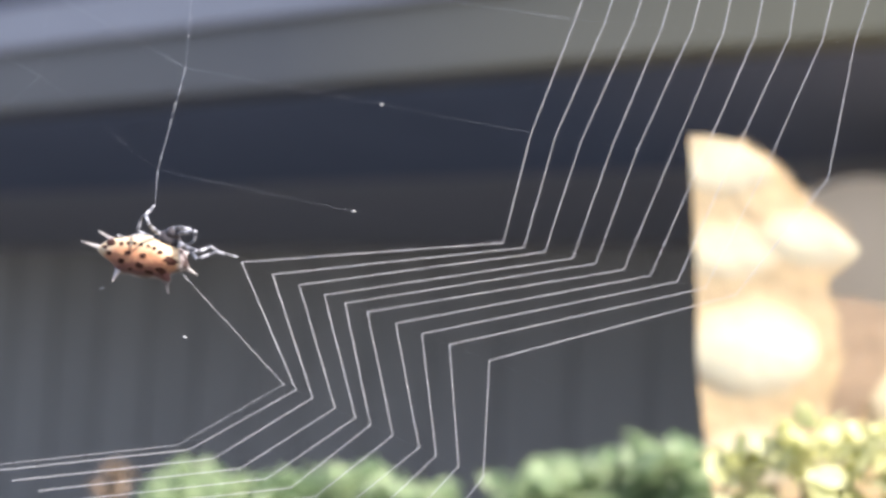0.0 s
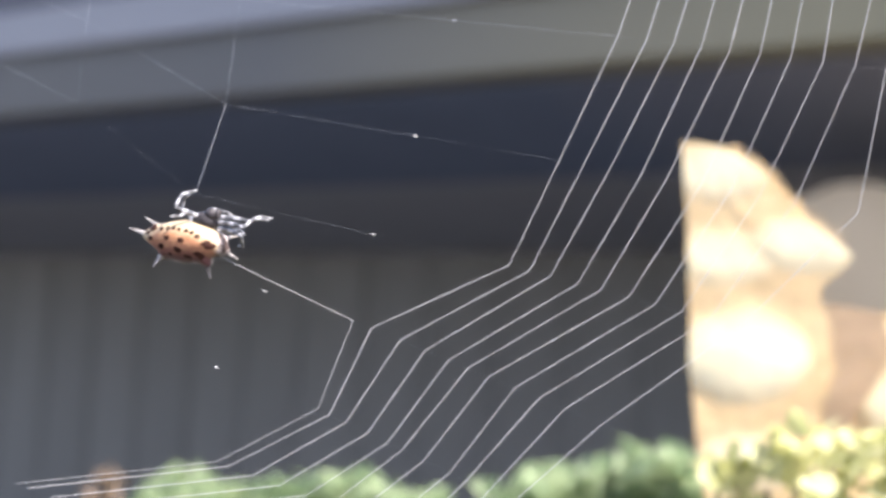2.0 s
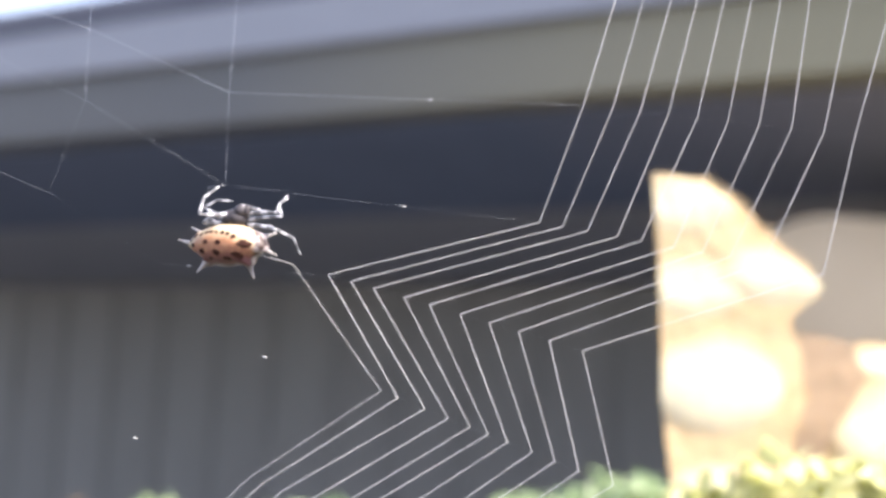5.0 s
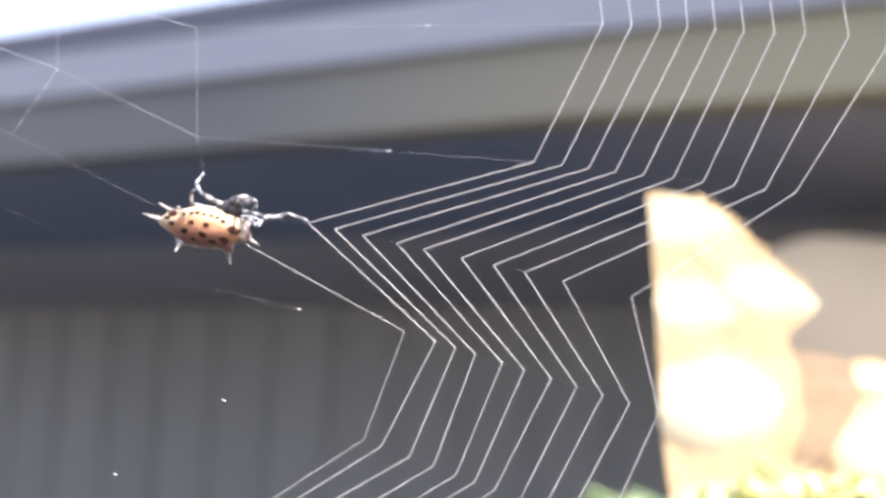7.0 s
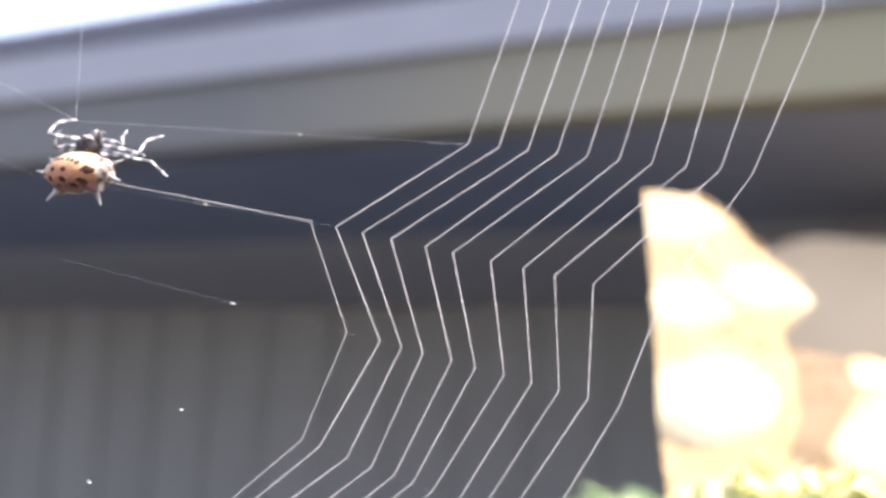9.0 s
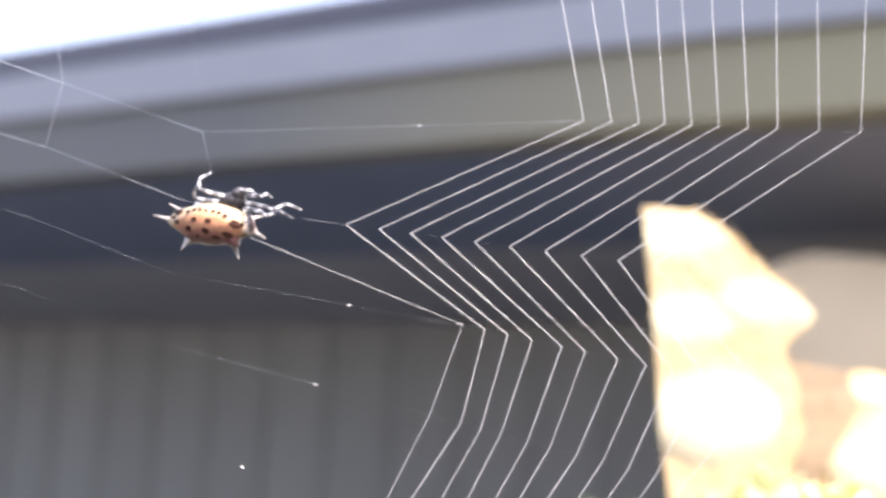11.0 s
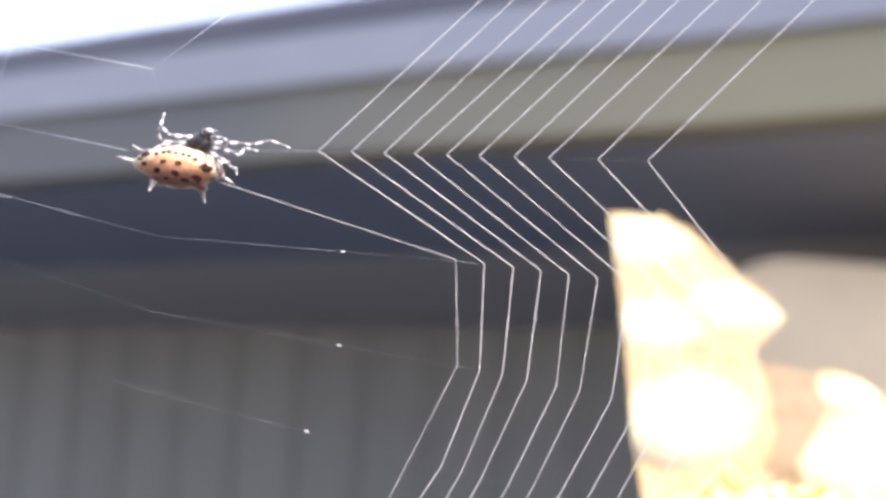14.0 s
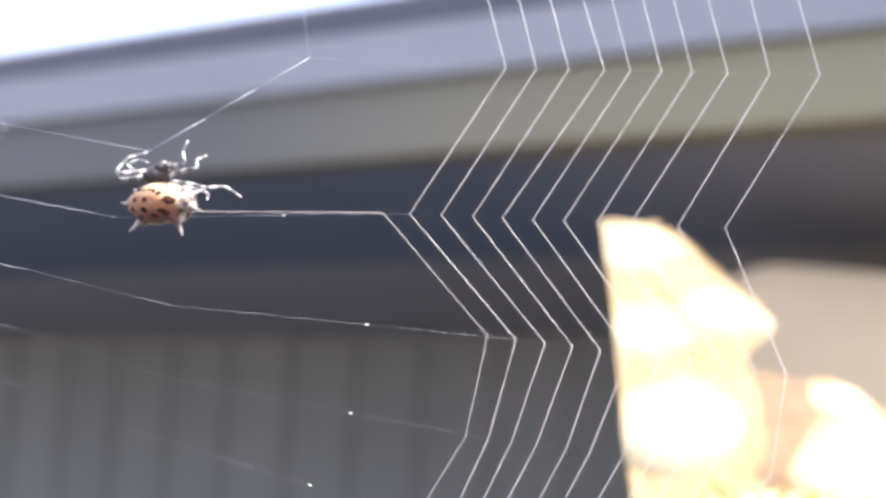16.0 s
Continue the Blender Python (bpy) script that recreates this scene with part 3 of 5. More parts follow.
def build_legs(spider):
    """Eight legs, each a stout upper piece with a bowed, jointed lower one on it."""
    made = {}
    for k, (_, _, a, b) in LEGS.items():
        a, b = a / 1000, b / 1000
        up = part("leg", tube([(a * u, 0, a * 0.03 * math.sin(math.pi * u)) for u in (0, 0.12, 0.35, 0.7, 0.88, 0.96, 1.0)],
                              [0.00018, 0.00022, 0.00025, 0.00021, 0.00015, 0.00018, 0.00015], 10), BANDED, spider,
                  "grey leg with pale bands", smooth=True)
        us = (0, 0.08, 0.22, 0.42, 0.50, 0.55, 0.75, 0.80, 0.97, 1.0)
        low = part("lower_leg", tube([(b * u, 0, b * 0.15 * min(u / 0.5, (1 - u) / 0.5)) for u in us],
                                     [0.00015, 0.00018, 0.00016, 0.00016, 0.00012, 0.00015, 0.00012, 0.00013, 0.00009, 0.00005], 10), BANDED, up, smooth=True)
        made[k] = (up, low)
    return made


spider, HEAD = build_spider()
LEG_PARTS = build_legs(spider)

# ---- the web: an orb in one upright plane ----
web = tagged(new("orb_web"), "unfinished spider orb web of pale silk threads", "spider web")
WEB_AT = Vector((0.0, 0.165, 1.55))
web.location = WEB_AT

# radial threads from the lowest to the highest: seconds, place of the innermost and of the outermost crossing in mm
RADIAL_Z_1 = [(0, -55, -12.8, -28.6, -21.3), (0.5, -54.1, -13.3, -27.8, -21.8), (1, -52.8, -14.4, -26.5, -22.9), (1.2, -52.5, -14.2, -26.1, -22.7), (1.5, -53, -12.7, -26.7, -21.2), (2, -49.8, -13.3, -23.5, -21.8), (2.5, -49.4, -12.4, -23.1, -20.9), (3, -48.8, -12.6, -22.4, -21), (3.5, -52.4, -21.7, -30.1, -29.8), (4, -52, -21.3, -29.5, -29.6), (4.2, -51.8, -21.2, -29.3, -29.5), (4.6, -51.4, -20.8, -28.9, -29.2), (5.1, -52.1, -20.7, -29, -28.8), (5.6, -54.4, -20.6, -30, -28.6), (6, -53.5, -23.3, -29.9, -31.5), (6.3, -50.5, -25.1, -27.3, -32.9), (6.5, -51.6, -25.1, -28.4, -32.9), (7, -53.2, -25.1, -29.3, -32.9)]
RADIAL_Z_2 = [(7.5, -55.9, -25.2, -32.7, -33.2), (8, -57, -26.2, -33.6, -34.3), (8.5, -57.4, -26.3, -33.9, -34.4), (9, -56.9, -26.8, -32.9, -34.7), (9.5, -55.1, -29.8, -31, -37.2), (9.7, -53.4, -30.7, -29.5, -38), (10.7, -48.5, -33.8, -24.6, -39.3), (11.8, -45.8, -35.5, -22.2, -40.6), (12, -46.7, -35.5, -22, -39.9), (12.5, -46.3, -37, -21.3, -41.8), (13, -43.9, -38.9, -20, -43.4), (13.5, -45.5, -38.9, -21.6, -43.9), (14, -46.3, -38.9, -22.4, -44), (14.5, -44.8, -40.8, -20.9, -45.8), (15, -45, -40.9, -21, -46), (15.5, -44.8, -42.2, -20.8, -46.9), (16, -44.6, -44.6, -20.7, -49.7)]
RADIAL_Z = RADIAL_Z_1 + RADIAL_Z_2
RADIAL_A_1 = [(0, -33.4, -9.4, -7, -17.7), (0.5, -32.5, -9.9, -6.2, -18.2), (1, -31.3, -11, -4.9, -19.3), (1.2, -31, -10.8, -4.6, -19.3), (1.5, -31.4, -9.3, -5.1, -17.8), (2, -28.3, -9.9, -2, -18.3), (2.5, -27.9, -9, -1.5, -17.5), (3, -27.2, -9.2, -0.8, -17.5), (3.5, -30.9, -18.3, -8.4, -26.4), (4, -30.4, -17.9, -7.9, -26.1), (4.2, -30.3, -17.8, -7.7, -26.1), (4.6, -29.9, -17.4, -7.2, -25.8), (5.1, -30.6, -17.3, -7.3, -25.4), (5.6, -32.9, -17.2, -8.5, -25.2), (6, -31.9, -19.9, -8.3, -28.1), (6.3, -28.8, -21.6, -5.8, -29.5), (6.5, -30, -21.7, -6.9, -29.5), (7, -31.6, -21.7, -7.8, -29.5)]
RADIAL_A_2 = [(7.5, -34.4, -21.8, -11.1, -29.8), (8, -35.5, -22.8, -12, -31), (8.5, -35.9, -22.9, -12.3, -30.9), (9, -35.4, -23.5, -11.4, -31.4), (9.5, -33.6, -26.5, -9.5, -33.8), (9.7, -31.9, -27.3, -7.9, -34.6), (10.7, -27, -30.4, -3.1, -35.9), (11.8, -24.3, -32.1, -0.7, -37.2), (12, -25.2, -32.1, -0.5, -36.6), (12.5, -24.9, -33.6, 0.2, -38.4), (13, -22.5, -35.6, 1.6, -39.9), (13.5, -24, -35.5, 0, -40.6), (14, -24.9, -35.5, -0.8, -40.6), (14.5, -23.4, -37.4, 0.7, -42.5), (15, -23.4, -37.5, 0.5, -42.6), (15.5, -23.2, -38.7, 0.7, -43.5), (16, -23.1, -41.2, 0.9, -46.3)]
RADIAL_A = RADIAL_A_1 + RADIAL_A_2
RADIAL_B_1 = [(0, -22.3, -2.5, -1.9, -10.8), (0.5, -21.2, -3.3, -1.5, -11.3), (1, -20.7, -4.2, -1.2, -12.4), (1.2, -20.4, -4.2, -0.9, -12.5), (1.5, -19.9, -2.4, -0.3, -10.8), (2, -17.8, -3.9, 2, -12.3), (2.5, -17.3, -2.6, 5.4, -11.7), (3, -16.6, -3.5, 5.9, -11.8), (3.5, -22.2, -9.4, 0.2, -17.5), (4, -21.8, -9.1, 0.8, -17.3), (4.2, -21.6, -8.9, 1, -17.1), (4.6, -21.3, -8.6, 1.4, -17), (5.1, -21.9, -8.5, 1.3, -16.5), (5.6, -24.2, -8.3, 0.2, -16.2), (6, -23.2, -11.1, 0.4, -19.3), (6.3, -20.3, -12.8, 2.9, -20.6), (6.5, -21.5, -12.8, 1.7, -20.7), (7, -23.1, -12.8, 0.9, -20.7)]
RADIAL_B_2 = [(7.5, -25.9, -12.9, -2.5, -20.9), (8, -26.8, -14, -3.3, -22.1), (8.5, -27.2, -14.1, -3.7, -22.1), (9, -26.8, -14.7, -2.8, -22.6), (9.5, -24.9, -17.7, -0.8, -25), (9.7, -23.2, -18.4, 0.8, -25.7), (10.7, -18.3, -21.6, 5.6, -27), (11.8, -15.7, -23.2, 8, -28.4), (12, -16.5, -23.2, 8.2, -27.8), (12.5, -16.2, -24.8, 8.9, -29.6), (13, -13.9, -26.7, 10.2, -31.2), (13.5, -15.4, -26.7, 8.7, -31.8), (14, -16.2, -26.7, 7.8, -31.7), (14.5, -14.7, -28.6, 9.3, -33.7), (15, -14.9, -28.7, 9.2, -33.7), (15.5, -14.6, -29.9, 9.4, -34.7), (16, -14.5, -32.4, 9.4, -37.5)]
RADIAL_B = RADIAL_B_1 + RADIAL_B_2
RADIAL_C_1 = [(0, -28.9, 10.9, -1.8, 1.6), (0.5, -29.5, 9.4, -2, 0.4), (1, -30.3, 8.5, -2.7, -0.7), (1.2, -26.8, 7.9, 0.2, -1.1), (1.5, -21.6, 9.2, 4.8, 0), (2, -13.8, 5.5, 11.2, -3.5), (2.5, -8.6, 5.1, 14, -3.6), (3, -6.4, 4.1, 16.5, -4.4), (3.5, -4.8, 2.8, 17.8, -5.4), (4, -6.6, 1.7, 16.3, -6.3), (4.2, -5.6, 1.4, 17.1, -6.9), (4.6, -7.3, 1.2, 15.5, -7.2), (5.1, -7.9, 1.2, 15.4, -6.8), (5.6, -10.1, 1.4, 14.3, -6.6), (6, -9.2, -1.3, 14.4, -9.6), (6.3, -6.2, -3.1, 16.9, -10.9), (6.5, -7.4, -3.1, 15.8, -10.9), (7, -9, -3.1, 14.9, -10.9)]
RADIAL_C_2 = [(7.5, -11.8, -3.3, 11.6, -11.3), (8, -12.9, -4.3, 10.6, -12.4), (8.5, -13.2, -4.3, 10.3, -12.3), (9, -15.2, -4.4, 8.8, -12.3), (9.5, -13.4, -7.4, 10.7, -14.8), (9.7, -11.6, -8.3, 12.4, -15.5), (10.7, -8, -10.8, 16, -16.2), (11.8, -5.4, -12.5, 18.4, -17.6), (12, -6.3, -12.5, 18.5, -17), (12.5, -5.9, -14.1, 19.2, -18.8), (13, -3.5, -15.9, 20.6, -20.4), (13.5, -5, -15.9, 19.1, -21), (14, -5.9, -16, 18.2, -21.1), (14.5, -4.3, -17.8, 19.7, -22.9), (15, -4.5, -18, 19.5, -23), (15.5, -4.2, -19.2, 19.7, -24), (16, -4.1, -21.7, 19.9, -26.7)]
RADIAL_C = RADIAL_C_1 + RADIAL_C_2
RADIAL_D_1 = [(0, -0.9, 14.2, 24, 9.8), (0.5, -0.5, 13.1, 24.6, 8.6), (1, -0.2, 11.5, 24.4, 7.1), (1.2, 0.5, 12, 24.8, 7.2), (1.5, 2.1, 14.5, 26.8, 9.9), (2, 0.6, 12.9, 25.3, 7.4), (2.5, -7.6, 14.9, 18.1, 9.4), (3, -12.2, 16, 14, 9.6), (3.5, -14.1, 16.4, 12.2, 9), (4, -16.6, 15, 10.5, 8.1), (4.2, -15.6, 14.1, 11.4, 7.4), (4.6, -18.6, 13.6, 8.9, 6.8), (5.1, -15, 14.1, 12.5, 7.2), (5.6, -10.5, 14.5, 16.6, 7.5), (6, -5.1, 10.8, 20.3, 3.8), (6.3, -1, 8, 23.2, 1.4), (6.5, -1.9, 8.2, 22, 1.4), (7, -3.8, 8.3, 20.2, 1.8)]
RADIAL_D_2 = [(7.5, -6.8, 8, 17.1, 1.9), (8, -8.3, 7.1, 15.5, 0.7), (8.5, -7.7, 6.8, 16.6, 0.8), (9, -9.3, 7.1, 16.4, 1.3), (9.5, -7, 3.3, 17.6, -2.8), (9.7, -3.7, 1.9, 20.6, -3.8), (10.7, -1.3, 0.3, 22.7, -5.1), (11.8, 1.4, -1.3, 25.1, -6.5), (12, 0.5, -1.3, 25.3, -5.8), (12.5, 0.9, -2.9, 26, -7.6), (13, 3.2, -4.8, 27.3, -9.3), (13.5, 1.7, -4.8, 25.8, -9.9), (14, 0.9, -4.8, 25, -9.8), (14.5, 2.4, -6.7, 26.5, -11.7), (15, 2.2, -6.7, 26.3, -11.8), (15.5, 2.5, -8.1, 26.5, -12.7), (16, 2.6, -10.5, 26.6, -15.6)]
RADIAL_D = RADIAL_D_1 + RADIAL_D_2
RADIAL_E_1 = [(0, 1.6, 26.2, 33.3, 22.5), (0.5, 2.1, 25.5, 34, 21.5), (1, 2.8, 24.2, 34.2, 20.1), (1.2, 3, 23.9, 34.6, 20), (1.5, 4.4, 26.6, 36.2, 22.4), (2, 5.5, 24.4, 37.4, 20.1), (2.5, 7.2, 23.4, 37.5, 19.3), (3, 8, 22.4, 38.2, 18.6), (3.5, 9.1, 20.8, 38.6, 16.6), (4, 6.9, 20.6, 37.2, 16.2), (4.2, 7.9, 19.5, 37.9, 15.6), (4.6, 6.4, 19.5, 36.3, 15.4), (5.1, 6.5, 21, 37, 16.8), (5.6, 2.8, 22.9, 35.2, 18.6), (6, -5.4, 20.6, 29.2, 16), (6.3, -7.4, 18.3, 27.2, 12.9), (6.5, -11.7, 18.9, 22.2, 13.3), (7, -18.1, 20.4, 16.9, 14)]
RADIAL_E_2 = [(7.5, -22.2, 19.7, 13, 13.4), (8, -25.8, 18.3, 10.2, 12), (8.5, -20.7, 18.5, 15.2, 12.3), (9, -14.7, 19.2, 20.6, 13), (9.5, -6.2, 14.3, 26.7, 8.3), (9.7, -2.1, 12.1, 29.8, 6.4), (10.7, 0.7, 10.4, 31.2, 5.1), (11.8, 3.7, 8.7, 32.6, 3.8), (12, 2.9, 8.7, 32.5, 4), (12.5, 3.9, 7.3, 34, 2.7), (13, 6, 4, 36.4, -0.3), (13.5, 5, 4.7, 34.9, 0.4), (14, 4.5, 5.5, 34.3, 0.6), (14.5, 6, 2.9, 35.5, -2.3), (15, 5.8, 2.4, 35.4, -2.1), (15.5, 6.1, 1.2, 36.2, -3.7), (16, 6.6, -1, 36.7, -3.5)]
RADIAL_E = RADIAL_E_1 + RADIAL_E_2
RADIAL_F_1 = [(0, 5.8, 38.7, 35.7, 37.3), (0.5, 7, 38.3, 36.3, 36.4), (1, 7.4, 37.4, 36.7, 35.3), (1.2, 8.1, 37.6, 37.2, 34.9), (1.5, 9.2, 39.2, 38.7, 37.4), (2, 11.2, 38.1, 39.9, 35.6), (2.5, 12.1, 37, 40.2, 34.1), (3, 13, 36.2, 41.7, 33.1), (3.5, 15.1, 33.6, 44, 31.8), (4, 12.9, 34, 42.1, 31.8), (4.2, 13.5, 33, 42.5, 30.8), (4.6, 12.4, 32.7, 41.3, 30.7), (5.1, 10.2, 33.9, 39.6, 31.8), (5.6, 6.9, 36.2, 37.3, 33.9), (6, 7.3, 32.4, 37.1, 30.3), (6.3, 10.8, 28.4, 39.3, 26.5), (6.5, 8.8, 28.4, 37.2, 26.5), (7, 5.9, 28.1, 34.1, 26)]
RADIAL_F_2 = [(7.5, 2.3, 27.5, 30.2, 25.5), (8, 0.4, 26.4, 28.4, 24.5), (8.5, 1.7, 27, 30.2, 25.2), (9, -0.9, 28.8, 29.9, 27), (9.5, -10.3, 25.2, 23.4, 23.3), (9.7, -11, 22.9, 22.6, 20.4), (10.7, -13, 21.1, 20.3, 18.3), (11.8, -15.3, 19.1, 17.7, 16.1), (12, -14.3, 19.6, 19.2, 16.5), (12.5, -6.2, 19, 26.8, 15.8), (13, 2.8, 15, 34.3, 12.2), (13.5, 5, 15.9, 34.2, 13.2), (14, 4.5, 17, 33.7, 14.5), (14.5, 6.3, 13.8, 34.5, 11.3), (15, 6, 13.8, 34.2, 10.9), (15.5, 7.3, 11.8, 35.9, 9.8), (16, 9.1, 9.7, 38.1, 7.4)]
RADIAL_F = RADIAL_F_1 + RADIAL_F_2
RADIAL_G_1 = [(0, 9.3, 50.3, 39.1, 49), (0.5, 10.5, 49.9, 39.8, 48.1), (1, 10.8, 48.9, 40.1, 47), (1.2, 11.4, 49.2, 40.7, 46.6), (1.5, 12.7, 50.9, 42.1, 49.1), (2, 14.6, 49.7, 43.3, 47.2), (2.5, 14.5, 48.9, 42.7, 46), (3, 15.5, 48.1, 44.1, 44.9), (3.5, 17.5, 45.5, 46.4, 43.7), (4, 15.3, 45.9, 44.6, 43.7), (4.2, 16, 44.8, 45, 42.6), (4.6, 15.9, 47.1, 44.8, 45.1), (5.1, 13.9, 48.3, 43.1, 46.2), (5.6, 10.5, 50.6, 40.8, 48.3), (6, 11, 46.7, 40.6, 44.7), (6.3, 14.8, 44.2, 45.9, 43.3), (6.5, 13.7, 44.3, 45.1, 43.3), (7, 12.8, 43.7, 44.2, 43.4)]
RADIAL_G_2 = [(7.5, 9.4, 43.2, 40.3, 43), (8, 8.6, 42.3, 39.5, 42.2), (8.5, 7.3, 42.9, 38.8, 42.8), (9, 4.2, 45.9, 37.1, 45.4), (9.5, 5.4, 40.7, 37.8, 40.6), (9.7, 9, 37.2, 40.4, 37.3), (10.7, 10.8, 34.1, 41.1, 34.2), (11.8, 12.7, 30.7, 41.9, 30.7), (12, 11.5, 31.3, 41.2, 31.4), (12.5, 12.2, 31.4, 43, 31.8), (13, 6.1, 27.5, 38.6, 29.1), (13.5, -6.2, 27.2, 27.9, 28.1), (14, -14, 28.4, 21.7, 29), (14.5, -13.7, 24.8, 21.5, 25.4), (15, -16.1, 23.9, 19.9, 25.1), (15.5, -11.2, 23.4, 24.8, 24.5), (16, -2.9, 22.7, 31.2, 22.8)]
RADIAL_G = RADIAL_G_1 + RADIAL_G_2
RADIAL_H_1 = [(0, 7.2, 62.3, 37, 61), (0.5, 8.4, 61.9, 37.7, 60.1), (1, 8.8, 60.9, 38.1, 59), (1.2, 9.4, 61.2, 38.6, 58.5), (1.5, 10.6, 62.8, 40, 61.1), (2, 12.6, 61.7, 41.2, 59.2), (2.5, 12.4, 60.8, 40.6, 57.9), (3, 13.4, 60, 42.1, 56.9), (3.5, 15.5, 57.5, 44.4, 55.6), (4, 13.2, 57.8, 42.5, 55.7), (4.2, 13.9, 56.8, 42.8, 54.6), (4.6, 13.8, 59.1, 42.8, 57), (5.1, 11.7, 60.3, 41, 58.1), (5.6, 8.4, 62.6, 38.8, 60.2), (6, 8.8, 58.7, 38.5, 56.6), (6.3, 12.7, 56.1, 43.8, 55.3), (6.5, 11.6, 56.3, 43, 55.4), (7, 10.8, 55.8, 42.2, 55.4)]
RADIAL_H_2 = [(7.5, 7.4, 55.2, 38.3, 55), (8, 6.5, 54.2, 37.5, 54.2), (8.5, 5.9, 54.7, 38.1, 54.8), (9, 4.1, 53.4, 37.3, 53.5), (9.5, 2.3, 52, 36.7, 52.2), (9.7, 5.7, 49.1, 39.2, 49.8), (10.7, 7.5, 48.1, 41.1, 49), (11.8, 9.7, 47.1, 43.1, 47.9), (12, 8.1, 47.8, 41.4, 48.4), (12.5, 7.1, 47.7, 41.5, 48.5), (13, 7.2, 49.1, 42.4, 48.8), (13.5, 5.9, 47.4, 40.2, 46.5), (14, 5.4, 48.7, 40.2, 48.6), (14.5, 6, 42.8, 39.9, 42.8), (15, 5.9, 42.5, 39.8, 42.3), (15.5, 6.5, 42, 41.1, 42.3), (16, 6.8, 39.3, 41.2, 40.2)]
RADIAL_H = RADIAL_H_1 + RADIAL_H_2
RADIAL_I_1 = [(0, 4.8, 74.2, 34.6, 72.9), (0.5, 6, 73.8, 35.2, 72), (1, 6.4, 72.9, 35.7, 70.8), (1.2, 7, 73.1, 36.2, 70.5), (1.5, 8.2, 74.7, 37.6, 73), (2, 10.2, 73.6, 38.8, 71.1), (2.5, 10.1, 72.7, 38.2, 69.9), (3, 10.9, 72, 39.7, 68.9), (3.5, 13.1, 69.3, 42, 67.5), (4, 10.9, 69.7, 40.1, 67.5), (4.2, 11.5, 68.8, 40.5, 66.6), (4.6, 11.5, 70.9, 40.4, 68.9), (5.1, 9.3, 72.2, 38.7, 70.1), (5.6, 6, 74.6, 36.4, 72.2), (6, 6.4, 70.7, 36.2, 68.6), (6.3, 10.4, 68.1, 41.5, 67.3), (6.5, 9.3, 68.3, 40.7, 67.4), (7, 8.4, 67.8, 39.8, 67.4)]
RADIAL_I_2 = [(7.5, 4.9, 67.2, 35.9, 66.9), (8, 4.1, 66.2, 35.1, 66.2), (8.5, 3.5, 66.7, 35.7, 66.8), (9, 1.8, 65.4, 35, 65.5), (9.5, 0, 64, 34.3, 64.2), (9.7, 3.3, 61, 36.9, 61.9), (10.7, 5.2, 60.2, 38.8, 61), (11.8, 7.3, 59.2, 40.7, 60), (12, 5.6, 59.7, 39, 60.4), (12.5, 4.8, 59.6, 39.1, 60.6), (13, 4.8, 61, 40, 60.8), (13.5, 3.4, 59.5, 37.8, 58.5), (14, 3, 60.7, 37.8, 60.6), (14.5, 3.6, 54.8, 37.6, 54.9), (15, 3.6, 54.4, 37.4, 54.3), (15.5, 3, 53.9, 37.5, 54.2), (16, 3.2, 51.3, 37.6, 52.2)]
RADIAL_I = RADIAL_I_1 + RADIAL_I_2
KINK_B_1 = [(0, -50.8, 9.3), (0.5, -50.3, 8.8), (1, -49.8, 8.3), (1.2, -49.5, 8), (1.5, -48.2, 8.4), (2, -46.7, 6.5), (2.5, -45.9, 6.3), (3, -49.2, 4.2), (3.5, -52.3, 2), (4, -52.8, 1.7), (4.2, -53, 1.6), (4.6, -53.3, 1.4), (5.1, -53.8, 1.1), (5.6, -54.4, 0.7), (6, -54.8, 0.5), (6.3, -55, 0.3), (6.5, -55.2, 0.2), (7, -55.7, -0.1)]
KINK_B_2 = [(7.5, -56.2, -0.4), (8, -56.8, -0.7), (8.5, -56.4, -1.3), (9, -56, -2), (9.5, -55.5, -2.7), (9.7, -55.4, -2.9), (10.7, -54.6, -4.4), (11.8, -53.6, -5.9), (12, -53.5, -6.2), (12.5, -53.1, -6.8), (13, -52.6, -7.4), (13.5, -52.3, -8), (14, -51.9, -8.6), (14.5, -51.4, -9.1), (15, -51, -9.7), (15.5, -50.7, -10.3), (16, -50.3, -10.9)]
KINK_B = KINK_B_1 + KINK_B_2
KINK_C_1 = [(0, -47, 6.7), (0.5, -46.7, 6.3), (1, -46.4, 5.8), (1.2, -46.3, 5.8), (1.5, -44.4, 8.7), (2, -41, 13.5), (2.5, -39.4, 13.9), (3, -38.7, 13.6), (3.5, -36.9, 12.3), (4, -39.9, 12.2), (4.2, -38.1, 11.5), (4.6, -39.8, 10.6), (5.1, -41.7, 9.6), (5.6, -43.8, 8.5), (6, -45.4, 7.7), (6.3, -46.7, 7), (6.5, -47.1, 6.8), (7, -48.5, 6.4)]
KINK_C_2 = [(7.5, -49.8, 6.1), (8, -51.2, 5.6), (8.5, -50.6, 4.3), (9, -49.9, 3.2), (9.5, -49.2, 1.9), (9.7, -48.9, 1.5), (10.7, -45.8, 1.4), (11.8, -42.4, 1.4), (12, -41.7, 1.5), (12.5, -41.4, 0.6), (13, -41, -0.3), (13.5, -40.7, -1.3), (14, -40.3, -2.1), (14.5, -39.9, -3), (15, -39.5, -3.9), (15.5, -39.2, -4.8), (16, -38.8, -5.7)]
KINK_C = KINK_C_1 + KINK_C_2
